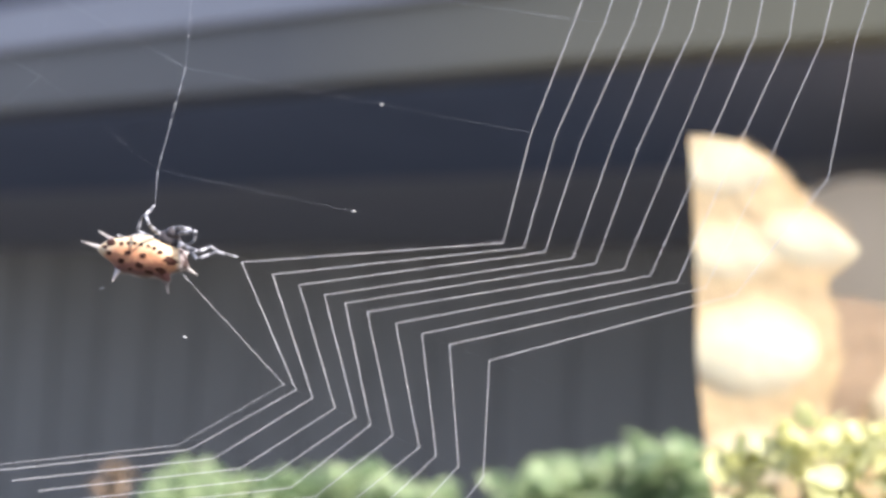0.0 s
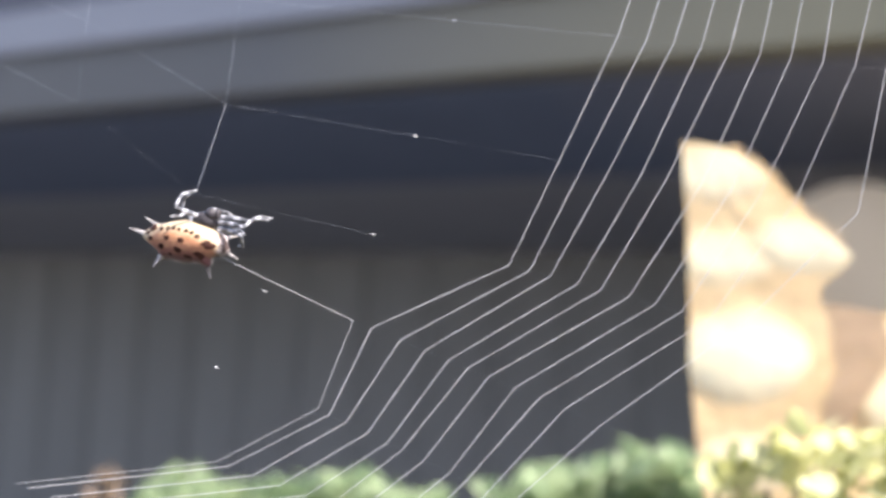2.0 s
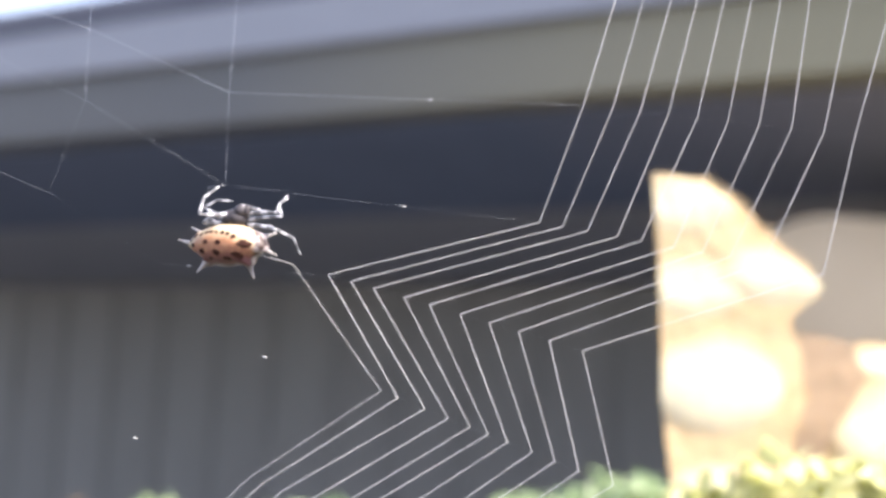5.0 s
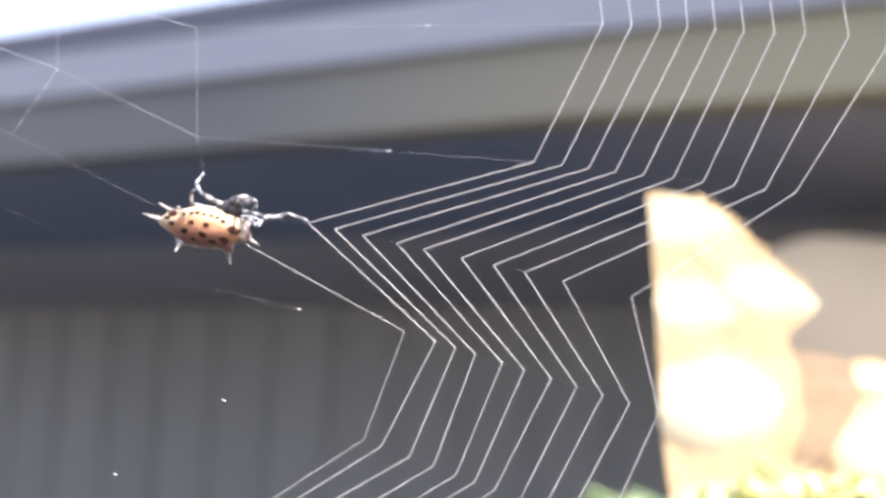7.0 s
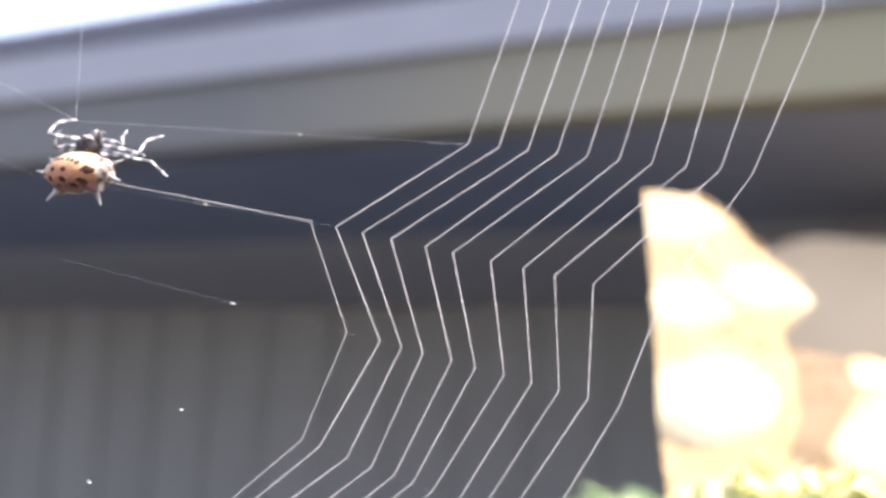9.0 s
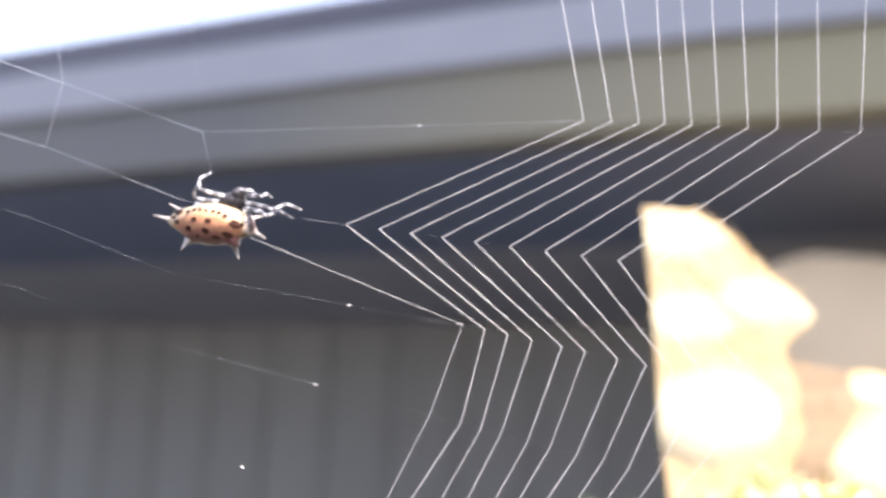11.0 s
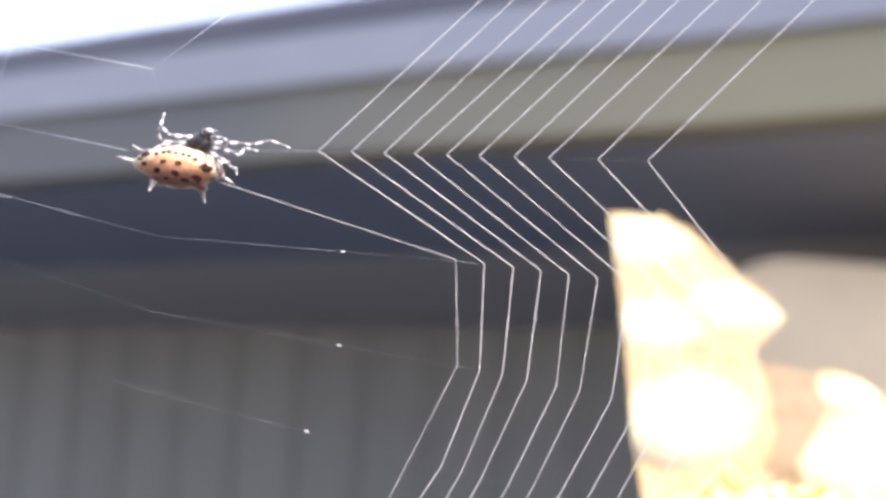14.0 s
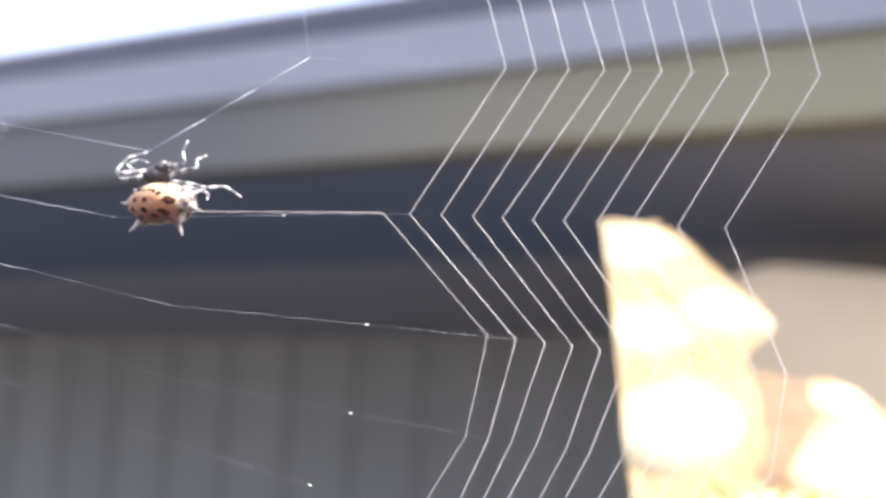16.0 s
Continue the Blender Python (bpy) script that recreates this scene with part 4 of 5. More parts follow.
KINK_D_1 = [(0, -38.6, 20.5), (0.5, -38.1, 19.7), (1, -37.2, 18.2), (1.2, -36.9, 18.2), (1.5, -36.2, 20.5), (2, -33.6, 19.1), (2.5, -36, 14.7), (3, -33.6, 15.7), (3.5, -30.5, 15.8), (4, -33.3, 15.2), (4.2, -31.9, 14.6), (4.6, -33, 14.4), (5.1, -34.2, 14.3), (5.6, -34.8, 14.5), (6, -35.2, 14.7), (6.3, -35.6, 14.9), (6.5, -36.4, 15), (7, -38.1, 14.7)]
KINK_D_2 = [(7.5, -40.7, 14.7), (8, -42, 14), (8.5, -43.1, 14.2), (9, -46.5, 14.9), (9.5, -44.9, 11.7), (9.7, -40.4, 9.8), (10.7, -37.7, 8.2), (11.8, -34.7, 6.4), (12, -34.2, 6.1), (12.5, -33.9, 5), (13, -33.5, 4.1), (13.5, -33.1, 3.1), (14, -32.7, 2.1), (14.5, -32.4, 1.2), (15, -32, 0.2), (15.5, -31.7, -0.8), (16, -31.3, -1.7)]
KINK_D = KINK_D_1 + KINK_D_2
KINK_E_1 = [(0, -36.2, 31.8), (0.5, -35.5, 30.7), (1, -35.1, 29.4), (1.2, -34.4, 29.3), (1.5, -33.5, 31.8), (2, -30.8, 29), (2.5, -29.2, 27.6), (3, -28.2, 26.7), (3.5, -25.4, 24.7), (4, -28.9, 24.6), (4.2, -27.5, 23.8), (4.6, -27.5, 23.5), (5.1, -27.5, 23.1), (5.6, -30.5, 22.9), (6, -33, 22.7), (6.3, -34.9, 22.5), (6.5, -35.4, 22.6), (7, -35.1, 21.7)]
KINK_E_2 = [(7.5, -36.7, 21.9), (8, -38, 21.3), (8.5, -40.5, 21.9), (9, -47.8, 23.4), (9.5, -41.4, 18.8), (9.7, -37.8, 16.7), (10.7, -33.9, 15), (11.8, -29.5, 13.1), (12, -31.2, 13), (12.5, -31.6, 12), (13, -29.1, 9.2), (13.5, -29.3, 9.5), (14, -30.6, 10.1), (14.5, -28.3, 7.3), (15, -28.3, 7.3), (15.5, -28.9, 6), (16, -27.6, 3.8)]
KINK_E = KINK_E_1 + KINK_E_2
KINK_F_1 = [(0, -35.9, 43.3), (0.5, -35.1, 42.3), (1, -34.2, 41.3), (1.2, -33.9, 40.8), (1.5, -32.8, 43.4), (2, -29.9, 40.6), (2.5, -28.3, 38.8), (3, -27.5, 37.9), (3.5, -25.2, 36), (4, -28.4, 36.1), (4.2, -27, 35.1), (4.6, -27.4, 34.2), (5.1, -27.8, 33.1), (5.6, -28.4, 31.8), (6, -28.7, 30.9), (6.3, -29.1, 30.3), (6.5, -30.3, 30.1), (7, -30.7, 29.3)]
KINK_F_2 = [(7.5, -33.9, 28.7), (8, -34.9, 27.4), (8.5, -37.5, 28.3), (9, -43.3, 29.5), (9.5, -42.9, 26.8), (9.7, -37.2, 24.4), (10.7, -32.8, 22.8), (11.8, -28, 21.1), (12, -31.6, 21.3), (12.5, -36.5, 21.3), (13, -36.7, 18.6), (13.5, -30.2, 17.3), (14, -31, 18.3), (14.5, -28, 15), (15, -27.9, 15.4), (15.5, -28.9, 14), (16, -28.1, 11.6)]
KINK_F = KINK_F_1 + KINK_F_2
KINK_G_1 = [(0, -34.3, 53.8), (0.5, -33.4, 53), (1, -32.4, 52.1), (1.2, -32.1, 51.7), (1.5, -31.5, 51.2), (2, -30.6, 50.3), (2.5, -29.6, 49.4), (3, -28.6, 48.5), (3.5, -27.6, 47.6), (4, -26.8, 46.5), (4.2, -26.4, 46.1), (4.6, -26.9, 45.3), (5.1, -27.6, 44.4), (5.6, -28.4, 43.3), (6, -28.9, 42.5), (6.3, -29.3, 42), (6.5, -30.8, 42.1), (7, -31.5, 41.3)]
KINK_G_2 = [(7.5, -34.9, 40.6), (8, -36, 39.3), (8.5, -38.3, 40.3), (9, -43.7, 43), (9.5, -41.9, 37.5), (9.7, -36.3, 34.3), (10.7, -31.6, 31.1), (11.8, -26.5, 27.5), (12, -29.1, 27.9), (12.5, -32.3, 27.1), (13, -32.8, 25), (13.5, -33.4, 26), (14, -34.7, 27.5), (14.5, -31.5, 24.4), (15, -29.2, 24.2), (15.5, -31.9, 23.3), (16, -34.5, 20.8)]
KINK_G = KINK_G_1 + KINK_G_2
KINK_H_1 = [(0, -34.3, 64.5), (0.5, -33.5, 63.7), (1, -32.6, 62.9), (1.2, -32.3, 62.7), (1.5, -31.7, 62.2), (2, -30.9, 61.4), (2.5, -30, 60.6), (3, -29.2, 59.8), (3.5, -28.3, 58.9), (4, -27.4, 57.9), (4.2, -27, 57.4), (4.6, -27.5, 56.7), (5.1, -28.2, 55.9), (5.6, -28.8, 55.1), (6, -29.4, 54.4), (6.3, -29.8, 53.9), (6.5, -30.6, 53.5), (7, -32.8, 52.7)]
KINK_H_2 = [(7.5, -35, 51.9), (8, -37.2, 51.1), (8.5, -39.2, 50.3), (9, -41.1, 49.6), (9.5, -43, 48.9), (9.7, -37.5, 45.3), (10.7, -33.4, 42.8), (11.8, -28.7, 40), (12, -31.3, 40.6), (12.5, -34.1, 40.4), (13, -32.5, 36.2), (13.5, -32.2, 35.9), (14, -32.6, 36.6), (14.5, -29.6, 32.5), (15, -29, 32.3), (15.5, -30.6, 31.3), (16, -31.4, 28.2)]
KINK_H = KINK_H_1 + KINK_H_2
KINK_I_1 = [(0, -21.5, 71.4), (0.5, -20.8, 70.5), (1, -20.1, 69.7), (1.2, -19.8, 69.4), (1.5, -19.4, 69), (2, -18.7, 68.2), (2.5, -18, 67.4), (3, -17.3, 66.5), (3.5, -16.5, 65.8), (4, -15.9, 64.7), (4.2, -15.5, 64.3), (4.6, -16.8, 63.7), (5.1, -18.2, 62.9), (5.6, -19.8, 62.1), (6, -20.9, 61.5), (6.3, -21.8, 61.1), (6.5, -22.5, 60.8), (7, -24, 60.1)]
KINK_I_2 = [(7.5, -25.6, 59.3), (8, -27, 58.6), (8.5, -27, 56.9), (9, -26.8, 55.2), (9.5, -26.7, 53.5), (9.7, -26.7, 52.9), (10.7, -24.8, 48.7), (11.8, -22.6, 44.1), (12, -25, 44.1), (12.5, -26.6, 44.4), (13, -19.9, 44.4), (13.5, -19.8, 44.6), (14, -23.2, 44.5), (14.5, -14.7, 44.4), (15, -14.7, 44.2), (15.5, -14.9, 43), (16, -14.7, 39.4)]
KINK_I = KINK_I_1 + KINK_I_2
SPIDER_ROWS_1 = [(0, -38.8, 10.8, 6.3, 0), (0.5, -37.8, 10.4, 2.3, 8), (1, -36.3, 9, 1.3, 30), (1.2, -36.6, 9.3, 0.3, 30), (1.5, -35.8, 12.9, 0.3, 25), (2, -33.6, 13.6, 6.3, 12), (2.5, -29.1, 15.6, 6.3, 6), (3, -27.1, 16.7, 7.3, 0), (3.5, -24.5, 15.7, 7.3, 0), (4, -27.9, 15.1, 1.3, 6), (4.2, -26.2, 14.5, -0.7, 8), (4.6, -25.3, 14.5, 0.3, 28), (5.1, -26.6, 16.8, 0.3, 25), (5.6, -28.2, 17.9, 3.3, 15), (6, -27.9, 17.5, 3.3, 8), (6.3, -27.5, 17.5, 2.3, 3), (6.5, -29.1, 18.6, 2.3, 2), (7, -28.6, 19, 5.3, 0), (7.5, -31.7, 18.9, 0.3, 8), (8, -31.1, 18.2, 2.3, 30)]
SPIDER_ROWS_2 = [(8.5, -35.2, 19.4, 4.3, 38), (9, -42.1, 23.3, 0.3, 32), (9.5, -39.7, 22.1, 5.3, 12), (9.7, -35, 20.5, 3.3, 6), (10.7, -29.9, 19.8, 3.3, 6), (11.8, -22.5, 18.5, 0.3, 36), (12, -26.1, 18.8, 3.3, 36), (12.5, -30.4, 20.5, 0.3, 36), (13, -28.9, 19, 4.3, 14), (13.5, -28.1, 22.9, 4.3, 5), (14, -28.4, 25.3, 3.3, 3), (14.5, -25.3, 21.7, 1.3, 6), (15, -23, 22.7, 0.3, 25), (15.5, -26.2, 21.7, 0.3, 36), (16, -29.2, 22, 0.3, 38)]
SPIDER_ROWS = SPIDER_ROWS_1 + SPIDER_ROWS_2
# where the front body lies over the abdomen, in mm
HEAD_1 = [(0, 2.4, 1.9), (0.5, 1.6, 2.6), (1, 0.4, 2.9), (1.5, 0.7, 2.8), (2, 2, 2.3), (2.5, 2.6, 2.1), (3, 1.8, 2), (3.5, 2.3, 1.9), (4, 1.7, 2.6), (4.2, 1.1, 2.9), (4.6, 0.4, 2.9), (5.1, 0.7, 2.8), (5.6, 2, 2.3), (6, 2.6, 2.1), (6.5, 2.4, 2.1), (7, 2.5, 2), (7.5, 1.1, 3), (8, -0.7, 3)]
HEAD_2 = [(8.5, 0.1, 2.9), (9, 1, 3.1), (9.5, 2, 3.1), (9.7, 3.2, 2.9), (10.2, 1.8, 2), (10.7, 2.5, 2), (11.3, 1.1, 3), (11.8, -0.7, 3), (12, -0.8, 3.2), (12.5, -1.3, 3.1), (13, 1.2, 3.1), (13.5, 1.6, 2.8), (14, 2.1, 2.8), (14.5, 1, 3.3), (15, -1.2, 2.4), (15.5, 0.4, 3.4), (16, -0.6, 3)]
# each leg: seconds, knee and tip beside the middle of the abdomen, in mm
LEG_A_1 = [(0, 0.3, 3.6, 0.8, 5.6), (0.5, -2.7, 3.2, 0.7, 5), (1, -3.9, 3.5, -0.1, 4.9), (1.5, -3.1, 3.2, -1.5, 6.4), (2, -1.4, 3.8, 0.8, 5.6), (2.5, -0.8, 3.9, 0.6, 5.7), (3, -0.7, 3.5, -0.4, 6), (3.5, -0.5, 3.4, 0.1, 5), (4, -1.8, 4, 0.1, 5.3), (4.2, -2.1, 3.9, 0, 5.2), (4.6, -3.9, 3.5, -0.1, 4.9), (5.1, -3.1, 3.2, -1.5, 6.4), (5.6, -1.4, 3.8, 0.8, 5.6), (6, -0.8, 3.9, 0.6, 5.7), (6.5, -1.8, 3, 0.5, 5), (7, -0.8, 3.8, -0.6, 5.9), (7.5, -3.2, 3.8, -0.4, 5.2), (8, -4.9, 3.6, -1.6, 4.9)]
LEG_A_2 = [(8.5, -3.7, 4.4, -1.1, 5.8), (9, -3.7, 4.2, -0.7, 5.8), (9.5, -2.1, 3.5, -0.2, 6.7), (9.7, -0.5, 3.4, 1.3, 6.2), (10.2, -0.7, 3.5, -0.4, 6), (10.7, -0.8, 3.8, -0.6, 5.9), (11.3, -3.2, 3.8, -0.4, 5.2), (11.8, -4.9, 3.6, -1.6, 4.9), (12, -5, 3.7, -3.5, 4.9), (12.5, -4.8, 4, -1.3, 5.7), (13, -1.8, 5.4, 0, 6.9), (13.5, -2.7, 3.9, -3, 5.4), (14, -1.4, 3.5, -2, 5.9), (14.5, -2.8, 4.1, -1.2, 5.5), (15, -5.5, 3.5, -2.6, 4.4), (15.5, -4.7, 3.6, -2.3, 5.6), (16, -5.1, 3.1, -1.7, 5.5)]
LEG_B_1 = [(0, -1, 2.8, 0.5, 5.1), (0.5, -2, 2.7, -0.5, 4.5), (1, -3, 2.7, -1.7, 4.4), (1.5, -2.9, 4.1, 0.4, 4.9), (2, -0.7, 3.4, 0.3, 5.3), (2.5, 0.4, 3.3, 0.5, 5.1), (3, -1.7, 2.8, -0.5, 5.3), (3.5, -1.7, 3, -0.6, 3.5), (4, -2.6, 3.2, -1.5, 4.3), (4.2, -3.1, 3.4, -1.9, 4.7), (4.6, -3, 2.7, -1.7, 4.4), (5.1, -2.9, 4.1, 0.4, 4.9), (5.6, -0.7, 3.4, 0.3, 5.3), (6, 0.4, 3.3, 0.5, 5.1), (6.5, -1.4, 2.4, -0.3, 4), (7, -1.8, 2.6, -1, 4.4), (7.5, -3.2, 3.1, -2, 4.1), (8, -4.6, 2.7, -3.7, 4.2)]
LEG_B_2 = [(8.5, -3.9, 2.9, -2.5, 4.8), (9, -3, 2.9, -2.4, 4.9), (9.5, -1.6, 3, 0.2, 5.4), (9.7, -0.3, 3.1, 0.5, 5), (10.2, -1.7, 2.8, -0.5, 5.3), (10.7, -1.8, 2.6, -1, 4.4), (11.3, -3.2, 3.1, -2, 4.1), (11.8, -4.6, 2.7, -3.7, 4.2), (12, -4.8, 2.7, -1.2, 4.4), (12.5, -4.4, 2.8, -3, 5.4), (13, -3.2, 4.1, -1.4, 5.1), (13.5, -2, 3.6, -0.3, 5.1), (14, -2.2, 2.8, -2.1, 4.6), (14.5, -3.1, 2.7, -3, 4.7), (15, -5.4, 2.2, -4.3, 3.9), (15.5, -5.2, 2.7, -3.8, 4.6), (16, -4.9, 2.5, -3.7, 4.7)]
LEG_C_1 = [(0, -0.8, 2.4, -3.1, 2.2), (0.5, -1.9, 2.1, -4.1, 2.3), (1, -3.1, 2.4, -4.4, 2.7), (1.5, -2.8, 2.3, -1.3, 2.6), (2, -0.2, 3.4, -1.9, 2.7), (2.5, -0.8, 2.8, -2.2, 3.3), (3, -1.2, 2.4, -3.2, 2.5), (3.5, -1.3, 2.2, -3.4, 2), (4, -2.6, 2.3, -4.6, 1.9), (4.2, -2.3, 2.7, -3.9, 2.7), (4.6, -3.1, 2.4, -4.4, 2.7), (5.1, -2.8, 2.3, -1.3, 2.6), (5.6, -0.2, 3.4, -1.9, 2.7), (6, -0.8, 2.8, -2.2, 3.3), (6.5, -0.7, 2.4, -2.2, 1.8), (7, -1.3, 2.1, -3, 1.5), (7.5, -3, 2.4, -1.7, 2.3), (8, -4.5, 2.1, -2.7, 2.5)]
LEG_C_2 = [(8.5, -2.7, 2.8, -1, 3.4), (9, -2.5, 2.6, -1, 3), (9.5, -1.9, 2.7, 0.6, 2.6), (9.7, 0.3, 2.9, -0.6, 2.6), (10.2, -1.2, 2.4, -3.2, 2.5), (10.7, -1.3, 2.1, -3, 1.5), (11.3, -3, 2.4, -1.7, 2.3), (11.8, -4.5, 2.1, -2.7, 2.5), (12, -4.3, 2.4, -2.5, 3), (12.5, -4.2, 2.4, -2.7, 2.9), (13, -3.2, 3.1, -0.6, 2.9), (13.5, -1.8, 2.7, -2.9, 3.3), (14, -1.9, 2.5, -4, 1.7), (14.5, -2.8, 2.4, -0.7, 2.6), (15, -4.9, 1.7, -3.1, 2.3), (15.5, -4.1, 2.6, -2, 4), (16, -4, 4.2, -1.3, 4.5)]
LEG_D_1 = [(0, 3.7, 3.4, 5.6, 2.4), (0.5, 3.7, 3.6, 4.5, 2.4), (1, 2.1, 4.1, 3.1, 3), (1.5, 2.6, 4, 3.5, 3.4), (2, 4.2, 3.5, 4.8, 2.4), (2.5, 3.3, 3.5, 4.9, 2.4), (3, 2.6, 3.7, 3.5, 2.5), (3.5, 2.6, 3.5, 3.6, 2.5), (4, 2.6, 3.8, 4.4, 3.4), (4.2, 3.2, 3.9, 3.9, 3), (4.6, 2.1, 4.1, 3.1, 3), (5.1, 2.6, 4, 3.5, 3.4), (5.6, 4.2, 3.5, 4.8, 2.4), (6, 3.3, 3.5, 4.9, 2.4), (6.5, 5.2, 3.2, 5.7, 2.5), (7, 3, 3.4, 4.8, 3.3), (7.5, 2.9, 4.2, 3.7, 3.5), (8, 0.7, 4.4, 1.2, 3.7)]
LEG_D_2 = [(8.5, 1.8, 3.9, 2.5, 3.2), (9, 0.4, 4.2, 1.7, 3.4), (9.5, 1.7, 4.3, 2.9, 4.1), (9.7, 3.6, 4.2, 4.9, 3.1), (10.2, 2.6, 3.7, 3.5, 2.5), (10.7, 3, 3.4, 4.8, 3.3), (11.3, 2.9, 4.2, 3.7, 3.5), (11.8, 0.7, 4.4, 1.2, 3.7), (12, 0.6, 4, 1.2, 3.2), (12.5, 1, 4.3, 1.5, 3.1), (13, 1.7, 4.1, 3.2, 3.4), (13.5, 2, 4.1, 3.2, 3.4), (14, 2.2, 4.1, 3.7, 3.7), (14.5, 3.3, 4.3, 3.6, 3.3), (15, -0.5, 4.2, 0.1, 3.3), (15.5, 0.3, 4.3, 0.7, 3.5), (16, 0.4, 4.3, 0.9, 3.6)]
LEG_E_1 = [(0, 5.4, 3, 4.6, 1.5), (0.5, 5.7, 2.5, 7, 2.8), (1, 4.2, 3, 5.6, 4.1), (1.5, 5.2, 3.8, 6.2, 5.4), (2, 6.9, 2.5, 9, 2.9), (2.5, 4.9, 2.1, 6.6, 2.2), (3, 4.2, 2.6, 4.8, 2.2), (3.5, 4.8, 2.8, 4.5, 1.9), (4, 5, 2.5, 7.6, 2.8), (4.2, 4, 3, 6.3, 3.2), (4.6, 4.2, 3, 5.6, 4.1), (5.1, 5.2, 3.8, 6.2, 5.4), (5.6, 6.9, 2.5, 9, 2.9), (6, 4.9, 2.1, 6.6, 2.2), (6.5, 6.6, 1.9, 8.4, 2), (7, 5.1, 3.2, 4.8, 2.3), (7.5, 5.1, 3.3, 6.7, 4), (8, 2.7, 3.9, 3.7, 4.9)]
LEG_E_2 = [(8.5, 4.7, 3.9, 4.1, 5.8), (9, 4.7, 3.2, 5, 4.8), (9.5, 5.1, 3.3, 7.2, 2.9), (9.7, 8, 2.7, 7.1, 1.6), (10.2, 4.2, 2.6, 4.8, 2.2), (10.7, 5.1, 3.2, 4.8, 2.3), (11.3, 5.1, 3.3, 6.7, 4), (11.8, 2.7, 3.9, 3.7, 4.9), (12, 2.3, 3.6, 3.3, 5.3), (12.5, 3.5, 4.7, 2.6, 6.7), (13, 5.7, 3.8, 8.5, 4.7), (13.5, 4.4, 3.4, 5.2, 2.7), (14, 4.8, 3.2, 4.5, 2.5), (14.5, 6.2, 4.1, 7.5, 4.5), (15, 1, 4, 2.7, 5.3), (15.5, 1.9, 4.5, 2.1, 6), (16, 2.2, 4.5, 2.4, 7.1)]
LEG_F_1 = [(0, 5.7, 0.1, 10, 0.5), (0.5, 5.4, 1.7, 6.9, 1.4), (1, 4.8, 2.7, 6.1, 2.8), (1.5, 5.6, 3.4, 5.9, 5.8), (2, 6, 1.9, 8.7, 2.7), (2.5, 6, 0.5, 8.4, 1.2), (3, 6.1, 1.7, 10, 1.5), (3.5, 5.8, 0.8, 10.2, 0.6), (4, 5.9, 1.9, 7.2, 1), (4.2, 6.5, 2.2, 7.1, 1.2), (4.6, 4.8, 2.7, 6.1, 2.8), (5.1, 5.6, 3.4, 5.9, 5.8), (5.6, 6, 1.9, 8.7, 2.7), (6, 6, 0.5, 8.4, 1.2), (6.5, 7.5, 1.8, 10.9, 2.2), (7, 6.5, 1.3, 10.8, 1.3), (7.5, 5.8, 2.7, 7.1, 3), (8, 3.3, 3.4, 4.7, 3.8)]
LEG_F_2 = [(8.5, 5.3, 4, 5.2, 5.3), (9, 6.4, 2.4, 8.8, 4.5), (9.5, 7.3, 2.8, 11.3, 3.1), (9.7, 8.3, 2, 11.6, 2.3), (10.2, 6.1, 1.7, 10, 1.5), (10.7, 6.5, 1.3, 10.8, 1.3), (11.3, 5.8, 2.7, 7.1, 3), (11.8, 3.3, 3.4, 4.7, 3.8), (12, 3.5, 3.6, 4.3, 4.4), (12.5, 4.3, 4.3, 3.6, 6.9), (13, 5.2, 3.1, 8.5, 3.5), (13.5, 7.3, 2.8, 8.8, 3.9), (14, 8.1, 2.8, 12.4, 2.7), (14.5, 6.3, 2.8, 8.9, 2.2), (15, 1.9, 3.4, 3.6, 4.1), (15.5, 3.3, 4.6, 2.9, 5.5), (16, 3.6, 4.1, 4.5, 5.5)]
LEG_G_1 = [(0, 5.7, 0.9, 8.5, 0.6), (0.5, 5.8, 0.5, 7.6, -0.6), (1, 5.4, 1.7, 5.5, 0.2), (1.5, 5, 1.9, 7.9, -0.8), (2, 5.8, 1, 5.5, -0.2), (2.5, 5.4, 1.3, 6.8, 1.6), (3, 5, 0.7, 7.9, 1.8), (3.5, 4.9, 0.1, 7.9, 1), (4, 6, 0.9, 9.2, 0.4), (4.2, 6.2, 1.5, 8.6, 0), (4.6, 5.4, 1.7, 5.5, 0.2), (5.1, 5, 1.9, 7.9, -0.8), (5.6, 5.8, 1, 5.5, -0.2), (6, 5.4, 1.3, 6.8, 1.6), (6.5, 5.5, 0.8, 8.2, 1.2), (7, 5.4, 0.5, 8, 1.5), (7.5, 5.8, 1.9, 8.8, 0.8), (8, 4.3, 2, 6.4, 3.1)]
LEG_G_2 = [(8.5, 4.6, 2.3, 9, -0.1), (9, 5.5, 1.8, 10.8, -0.6), (9.5, 7.8, 1.2, 5.8, 1.8), (9.7, 7.5, 0.8, 9.2, 0.8), (10.2, 5, 0.7, 7.9, 1.8), (10.7, 5.4, 0.5, 8, 1.5), (11.3, 5.8, 1.9, 8.8, 0.8), (11.8, 4.3, 2, 6.4, 3.1), (12, 4.5, 2.1, 8.6, 0.9), (12.5, 4.6, 2.4, 9, 0.3), (13, 5.9, 2.3, 7.1, -0.1), (13.5, 5.8, 1.4, 9.1, 0), (14, 6.3, 1.6, 8.3, 2.2), (14.5, 5.1, 2, 6.9, 1.8), (15, 4.2, 2.1, 6.8, 2.9), (15.5, 3.6, 2.5, 6.8, 1.3), (16, 4.6, 2, 8.5, 1.2)]
